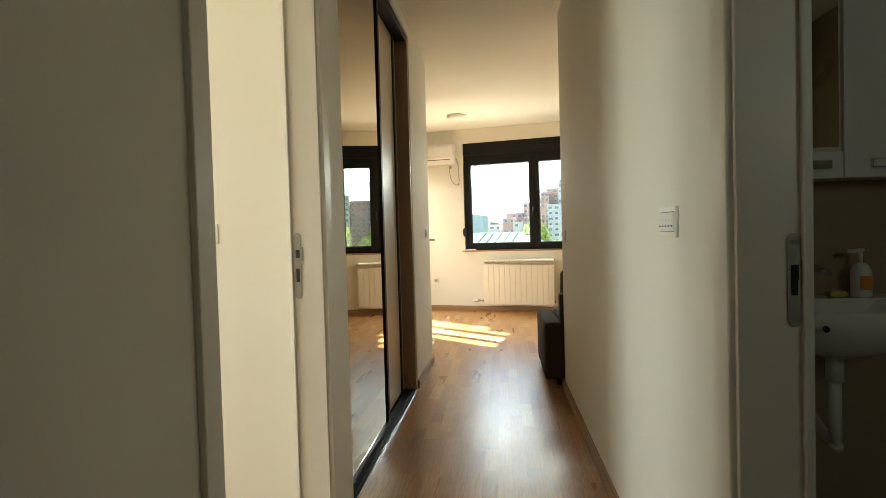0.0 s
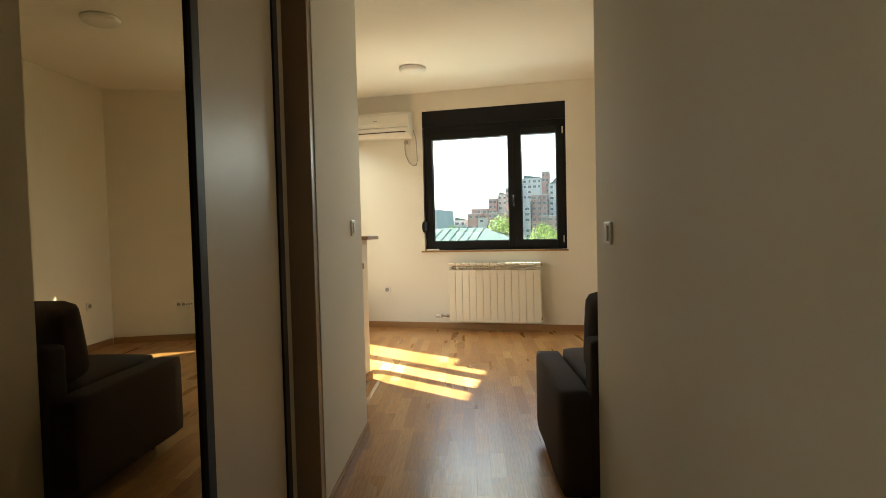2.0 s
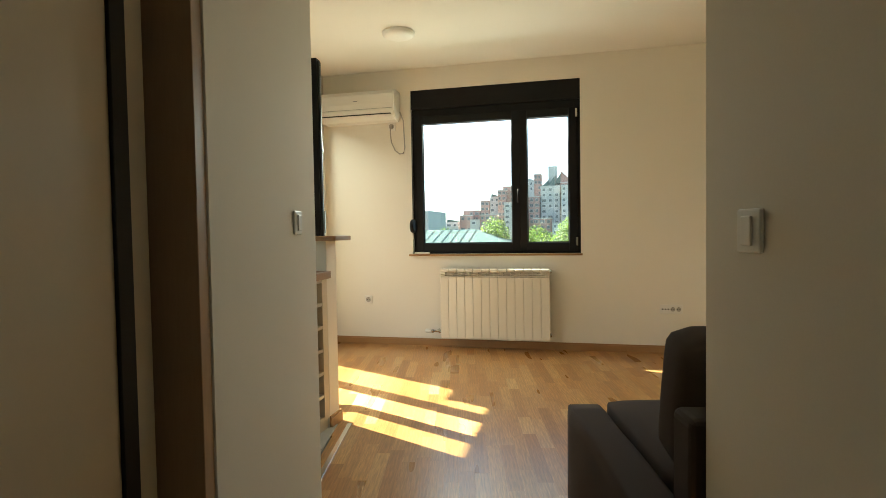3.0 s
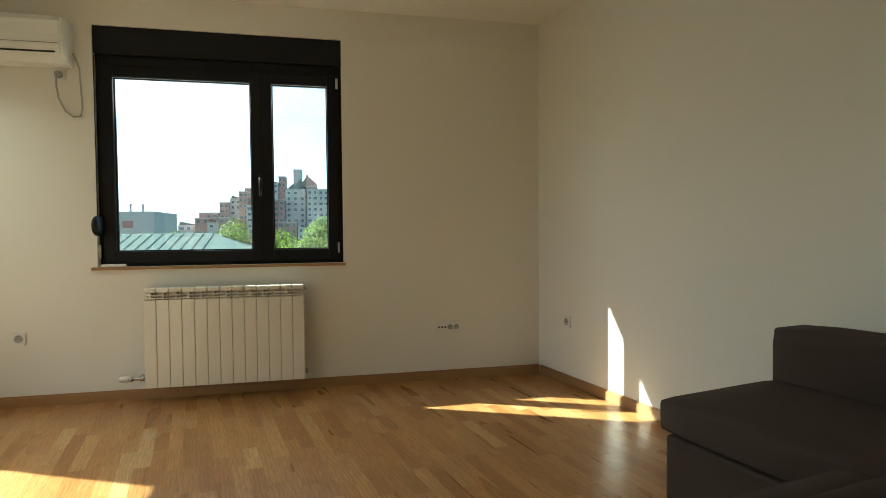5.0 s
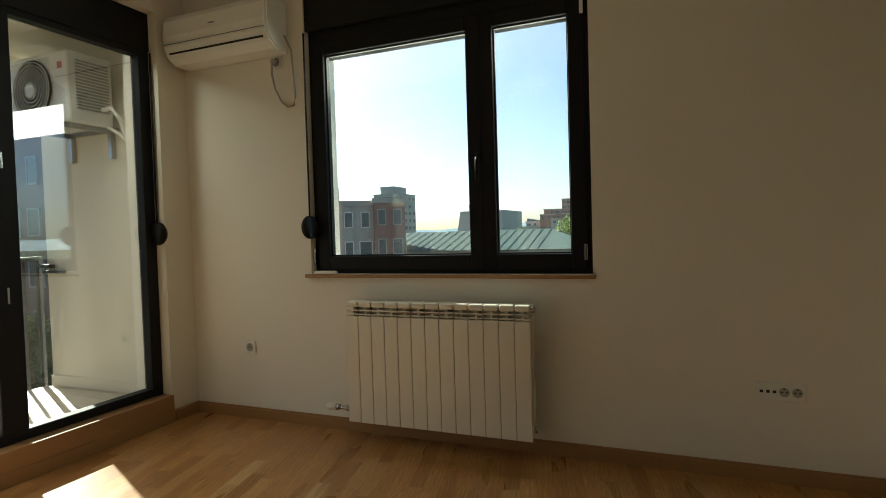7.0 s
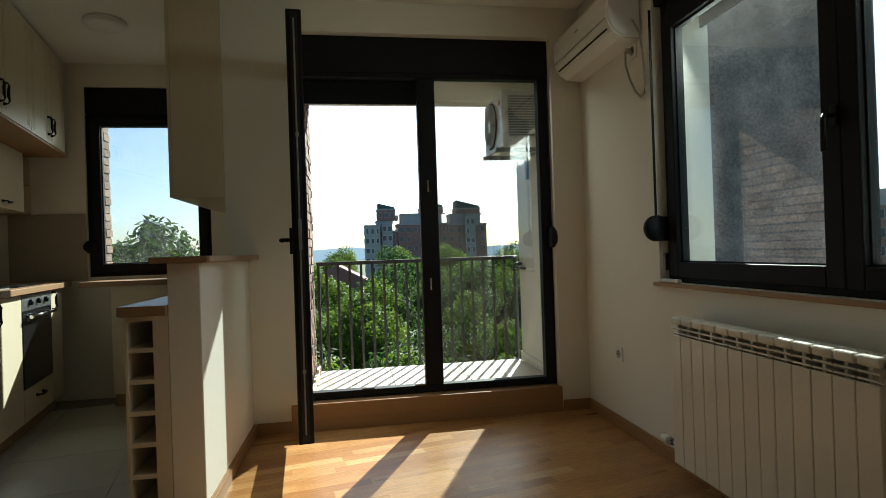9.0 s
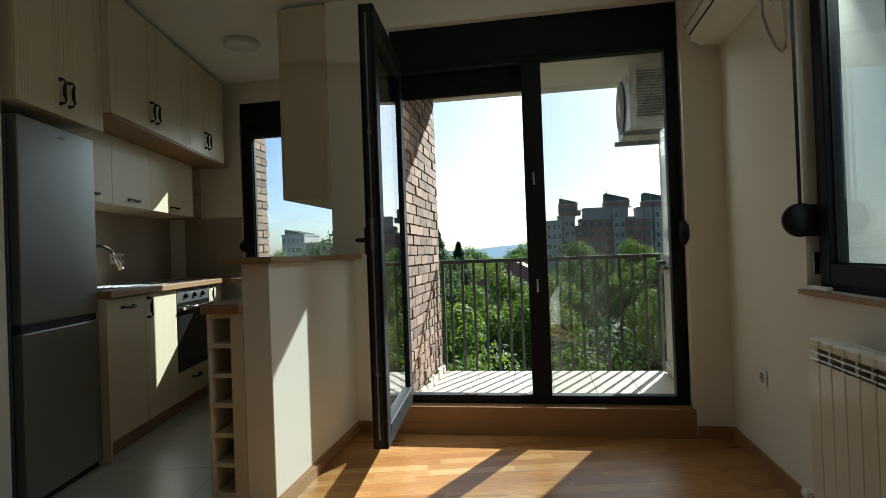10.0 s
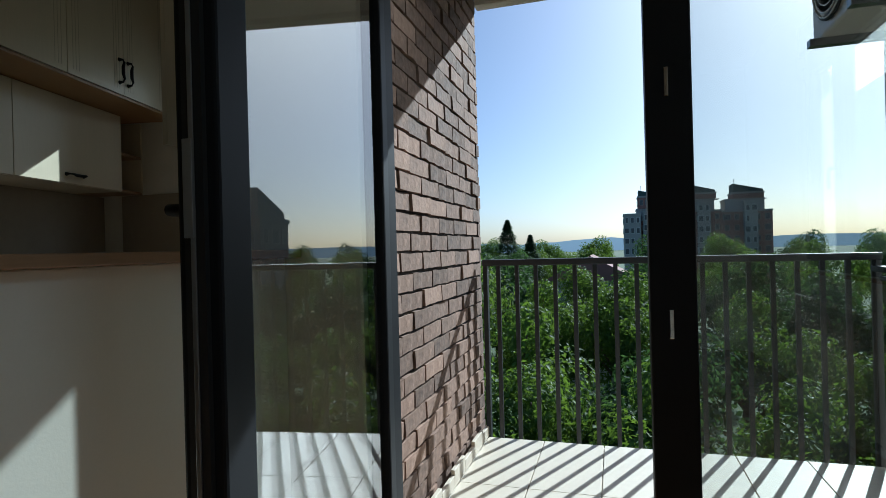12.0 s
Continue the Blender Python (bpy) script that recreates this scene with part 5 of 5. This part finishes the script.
facade_block(b, -82, 84, 6.0, -74, 94, 8.4, CONCRETE, 3, 2)
b = thing("gable_building", "tall neighbouring building with a rough pinkish rendered gable", "building")
bm = boxes((0, 0, -14, 6.0, 8, 26))
bmesh.ops.transform(bm, matrix=pose(-21.4, 15.6, 0, 0, 0, 48), verts=bm.verts)
part("wall", bm, GABLE, b)
bm = boxes((-0.1, -0.1, 26, 6.1, 8.1, 26.4))
bmesh.ops.transform(bm, matrix=pose(-21.4, 15.6, 0, 0, 0, 48), verts=bm.verts)
part("parapet", bm, CONCRETE, b)
b = thing("apartment_block", "dark red brick building beside the gable", "apartment block")
facade_block(b, -36, 17.6, -14, -27.5, 25, 24, REDBRICK, 5, 4)
b = thing("apartment_block", "red and grey brick apartment block with flat roofs", "apartment block", pose(-30.8, 40.8, 0, 0, 0, 32))
facade_block(b, 0, 0, -14, 3.4, 9, 4.0, REDBRICK, 2, 2)
facade_block(b, 3.41, 0.8, -14, 8.3, 9, 3.9, CONCRETE, 3, 2)
facade_block(b, 8.31, 0.2, -14, 11.4, 9, 4.1, REDBRICK, 2, 2)
part("stair_head", wedge(2.4, 3, 5.0, 7, 4.6, 5.9, "-x"), FARWHITE, b)
b = thing("apartment_block", "grey apartment block with a slanted roof line", "apartment block")
facade_block(b, -57, 22.3, -14, -50, 30, 4.2, CONCRETE, 3, 4)
part("roof", wedge(-56.5, 22.5, -50.2, 29.8, 4.7, 7.6, "-x"), CONCRETE, b)
b = thing("small_house", "small house with a brown tiled roof among the trees", "house")
part("wall", boxes((-62, -7, -14, -54, 0, -2.4)), FARWHITE, b)
bm = prism([(-1, 0), (8, 0), (3.5, 2.4)], 0, 9)
bmesh.ops.transform(bm, matrix=pose(-53.5, -7, -2.4, 90, 0, 90), verts=bm.verts)
bmesh.ops.transform(bm, matrix=Matrix.Translation((-9, 0, 0)), verts=bm.verts)
part("roof", bm, REDBRICK, b)


# ---- trees ----
def crown_mesh(name, seed, radius, height, leaves, size, mat):
    """A crown of many small folded leaves on uneven lobes."""
    rnd = random.Random(seed)
    lobes = []
    for _ in range(16):
        a, r = rnd.uniform(0, 6.283), radius * rnd.uniform(0.15, 0.78)
        lobes.append((Vector((math.cos(a) * r, math.sin(a) * r, height * rnd.uniform(0.15, 0.95) * (1 - 0.35 * r / radius))), radius * rnd.uniform(0.25, 0.48)))
    verts, faces = [], []
    for _ in range(leaves):
        c, lr = rnd.choice(lobes)
        d = Vector((rnd.gauss(0, 1), rnd.gauss(0, 1), rnd.gauss(0, 1))).normalized()
        p = c + d * lr * rnd.uniform(0.62, 1.08)
        s = size * rnd.uniform(0.6, 1.4)
        n = (d + Vector((rnd.gauss(0, 0.5), rnd.gauss(0, 0.5), rnd.gauss(0.3, 0.5)))).normalized()
        a = n.cross(Vector((rnd.gauss(0, 1), rnd.gauss(0, 1), rnd.gauss(0, 1)))).normalized()
        b = n.cross(a)
        i = len(verts)
        verts += [p - a * s, p + b * s * 0.5 + n * s * 0.15, p + a * s, p - b * s * 0.5 + n * s * 0.15]
        faces += [(i, i + 1, i + 2), (i, i + 2, i + 3)]
    me = bpy.data.meshes.new(name)
    me.from_pydata([tuple(v) for v in verts], [], faces)
    me.materials.append(mat)
    return me, lobes


def tree(label, seed, radius, height, trunk, leaves, size, mat, category="tree"):
    t = thing("tree", label, category, pose(0, 0, -60), "trees below the balcony")
    me, lobes = crown_mesh("crown", seed, radius, height, leaves, size, mat)
    ob = new("crown", me)
    ob.parent, ob.location = t, (0, 0, trunk)
    bm = bmesh.new()
    tube(bm, [(0, 0, 0), (0.1, 0, trunk * 0.5), (0, 0.1, trunk), (0.1, 0, trunk + height * 0.55)], [0.32, 0.25, 0.2, 0.06], 9)
    for c, lr in lobes[:9]:
        tube(bm, [(0, 0.05, trunk * 0.9), (c.x * 0.5, c.y * 0.5, trunk + c.z * 0.45), (c.x, c.y, trunk + c.z)], [0.12, 0.08, 0.03], 7)
    part("trunk", bm, BARK, t)
    return t


kinds = [tree("broad leafy green tree seen from above", 3, 3.6, 6.0, 4.5, 15000, 0.115, LEAF),
         tree("dense leafy green tree seen from above", 8, 3.2, 6.6, 4.5, 15000, 0.11, LEAF),
         tree("dark green broadleaf tree", 14, 4.0, 6.5, 5.0, 7000, 0.17, LEAFDARK)]
rnd = random.Random(5)
spots = []
for row, (x, top, gap) in enumerate(((-9.5, -3.6, 4.2), (-15.5, -2.6, 4.8), (-22, -2.0, 5.4), (-38, -1.2, 6.4), (-48, -0.6, 7.0), (-62, 0.2, 8.0), (-84, 1.2, 9.0), (-110, 2.2, 11.0))):
    half = 7 + abs(x) * 0.72
    y = -half + rnd.uniform(0, gap)
    while y < half * 0.85:
        spots.append((x + rnd.uniform(-1.8, 1.8), y + rnd.uniform(-1, 1), top + rnd.uniform(-1.0, 1.0), rnd.uniform(0, 360), rnd.choice((0, 1, 1, 0, 2))))
        y += gap
for x, y, top in ((-7.0, 60, 1.9), (-2.0, 64, 0.9), (9, 70, 2.6), (-16, 75, 0.8), (2.2, 60, 2.3), (-35, -14.9, 3.5), (-39.5, -18.4, 2.4), (-33, -12.6, 1.6)):
    spots.append((x, y, top, rnd.uniform(0, 360), 0 if y > 0 or y == -12.6 else 2))
for x, y, top, a, k in spots:
    src = kinds[k]
    hgt = (10.5, 11.1, 11.5)[k]
    s = (top + 14) / hgt
    c = copy_thing(src, pose(x, y, -14, 0, 0, a) @ Matrix.Scale(s, 4))
    c.scale = (min(s, 1.25), min(s, 1.25), s)
for k in kinds:
    for o in list(k.children) + [k]:
        bpy.data.objects.remove(o)


def fir(x, y, top, label):
    rnd = random.Random(int(x * 7))
    t = thing("fir_tree", label, "tree", pose(x, y, -14))
    h = top + 14
    verts, faces = [], []
    for _ in range(9000):
        z = h * (0.25 + 0.75 * rnd.random() ** 0.8)
        r = (h - z) * 0.46 * (0.88 + 0.12 * math.sin(z * 5)) * rnd.uniform(0.45, 1.1)
        a = rnd.uniform(0, 6.283)
        p = Vector((math.cos(a) * r, math.sin(a) * r, z - r * 0.25))
        d = Vector((math.cos(a), math.sin(a), -0.35)) * 0.35
        q = Vector((-math.sin(a), math.cos(a), rnd.uniform(-0.4, 0.4))) * 0.10
        i = len(verts)
        verts += [p - q, p + q, p + d]
        faces.append((i, i + 1, i + 2))
    me = bpy.data.meshes.new("crown")
    me.from_pydata([tuple(v) for v in verts], [], faces)
    me.materials.append(LEAFDARK)
    new("crown", me).parent = t
    part("trunk", tube(bmesh.new(), [(0, 0, 0), (0, 0, h * 0.97)], [0.3, 0.04], 8), BARK, t)


fir(-70, -14.5, 4.6, "tall dark pointed fir tree")
fir(-80, -13.0, 2.8, "small dark fir tree")

# ---- floors in pieces ----
inv = HALL.inverted()
PIECES = collections.defaultdict(list)
wood = thing("floor_parquet", "oak strip parquet floor laid along the hall", "floor", HALL @ pose(0, 0, FLOOR), kind="structure")


def in_room(p):
    """Whether a point of the plan lies on the parquet."""
    q = inv @ Vector((p.x, p.y, 0))
    if q.y > -4.47:
        return p.x > 0.0 and p.y < 0.0 and q.x < 3.98 and not (q.x < 0.63 and p.y < -2.30) and not (p.y < -2.3 and p.x < 1.1)
    return 0.60 < q.x < 1.99 and q.y > -9.8


strip_w, strips = 0.0715, []
u = -1.6
srnd = random.Random(21)
while u < 4.0:
    v = -9.8 + srnd.uniform(-0.5, 0)
    while v < 1.2:
        ln = srnd.choice((0.28, 0.36, 0.44, 0.52, 0.60))
        strips.append((u, v, ln))
        v += ln
    u += strip_w
strip_meshes = {}
near, rest = [], []
for u, v, ln in strips:
    cs = [HALL @ Vector((u + du, v + dv, 0)) for du in (0, strip_w) for dv in (0, ln)]
    inside = [in_room(c) for c in cs]
    if all(inside):
        (near if -5.2 < v < -2.2 and 0.85 < u < 3.0 and len(near) < 295 else rest).append((u, v, ln))
    elif any(inside) or in_room(HALL @ Vector((u + strip_w / 2, v + ln / 2, 0))):
        rest.append((u, v, ln))
for u, v, ln in near:
    if ln not in strip_meshes:
        strip_meshes[ln] = mesh_of("oak_strip", boxes((0.0001, 0.0001, -0.010, strip_w - 0.0001, ln - 0.0001, 0.0)), OAK)
    ob = new("strip", strip_meshes[ln])
    ob.parent, ob.location = wood, (u, v, 0)
rb = bmesh.new()
for u, v, ln in rest:
    bm_box(rb, u + 0.0001, v + 0.0001, -0.010, u + strip_w - 0.0001, v + ln - 0.0001, 0.0)
for co, no in (((-0.02, 0, 0), (-1, 0, 0)), ((0, 0.02, 0), (0, 1, 0))):
    bmesh.ops.bisect_plane(rb, geom=list(rb.verts) + list(rb.edges) + list(rb.faces), plane_co=inv @ Vector(co), plane_no=inv.to_3x3() @ Vector(no), clear_outer=True)
ob = part("strips", rb, OAK, wood)
ob["kind"] = "stuff"

kt = thing("floor_kitchen", "grey stoneware kitchen floor tiles", "floor", KITCHEN @ pose(0, 0, FLOOR), kind="structure")
kt_me = mesh_of("kitchen_tile", boxes((0.0015, 0.0015, -0.004, 0.5985, 0.5985, 0.005), bevel=0.001, seg=1), TILE)
for i in range(4):
    for j in range(3):
        at = Vector((-1.735 + i * 0.6, -4.05 + j * 0.6, 0))
        if max((KITCHEN @ (at + Vector((du, 0.6, 0)))).y for du in (0, 0.6)) > -2.30:
            # cut along the half wall
            bm = boxes((0.0015, 0.0015, -0.004, 0.5985, 0.5985, 0.005))
            local = (KITCHEN @ pose(*at)).inverted()
            bmesh.ops.bisect_plane(bm, geom=list(bm.verts) + list(bm.edges) + list(bm.faces), plane_co=local @ Vector((0, -2.30, 0)), plane_no=local.to_3x3() @ Vector((0, 1, 0)), clear_outer=True)
            ob = part("tile", bm, TILE, kt)
        else:
            ob = new("tile", kt_me)
            ob.parent = kt
        ob.location = at
solid("threshold_strip", boxes((0.663, -3.55, -0.07, 0.69, -2.45, -0.058), bevel=0.001), CHROME, "thin metal strip between parquet and tiles", "trim", HALL)


def brick_wall(name, label, m, length, height, sill=0.0):
    """A wall of long dark bricks in half bond; its face lies in x-z and looks along -y."""
    w = thing(name, label, "wall", m, kind="structure")
    part("mortar_bed", boxes((0, 0.013, 0, length, 0.03, height)), MORTAR, w)
    shapes = {}
    course, ln = 0.0735, 0.235
    turn = [Matrix.Rotation(radians(a), 3, "Y") for a in (-0.9, 0.0, 0.7)]
    brnd = random.Random(len(name))
    for r in range(int((height - sill) / course)):
        x = -ln / 2 if r % 2 else 0.0
        while x < length - 0.01:
            a, b = max(x, 0.0), min(x + ln - 0.011, length)
            if b - a > 0.03:
                key = (round(b - a, 3), brnd.randrange(3))
                if key not in shapes:
                    bm = boxes((0, 0, 0, b - a, 0.026, course - 0.012))
                    bmesh.ops.subdivide_edges(bm, edges=[e for e in bm.edges if abs(e.verts[0].co.x - e.verts[1].co.x) > 0.02], cuts=3)
                    for vv in bm.verts:
                        vv.co = turn[key[1]] @ vv.co + Vector(noise.noise_vector(vv.co * 26 + Vector((key[1] * 9, 0, 0)))) * 0.005
                    shapes[key] = mesh_of("brick", bm, BRICK)
                ob = new("brick", shapes[key])
                ob.parent, ob.location = w, (a, brnd.uniform(-0.006, 0.004), sill + r * course)
            x += ln


brick_wall("wall_brick_balcony", "dark brown brick facing beside the balcony", pose(-0.16, -1.944, 0.0, 0, 0, 180), 1.34, 2.46, 0.02)
brick_wall("wall_brick_end", "dark brown brick facing on the wall's end", pose(-1.526, -1.95, -0.3, 0, 0, 270) @ pose(0, 0, 0), 0.40, 2.76)
brick_wall("wall_brick_kitchen", "dark brown brick pier outside the kitchen window", pose(-1.60, -3.80, 0.4, 0, 0, 180), 0.36, 2.5)
solid("pier", boxes((-1.96, -4.3, -0.3, -1.601, -3.83, 2.9)), MORTAR, "dark masonry core of the brick pier", "wall")
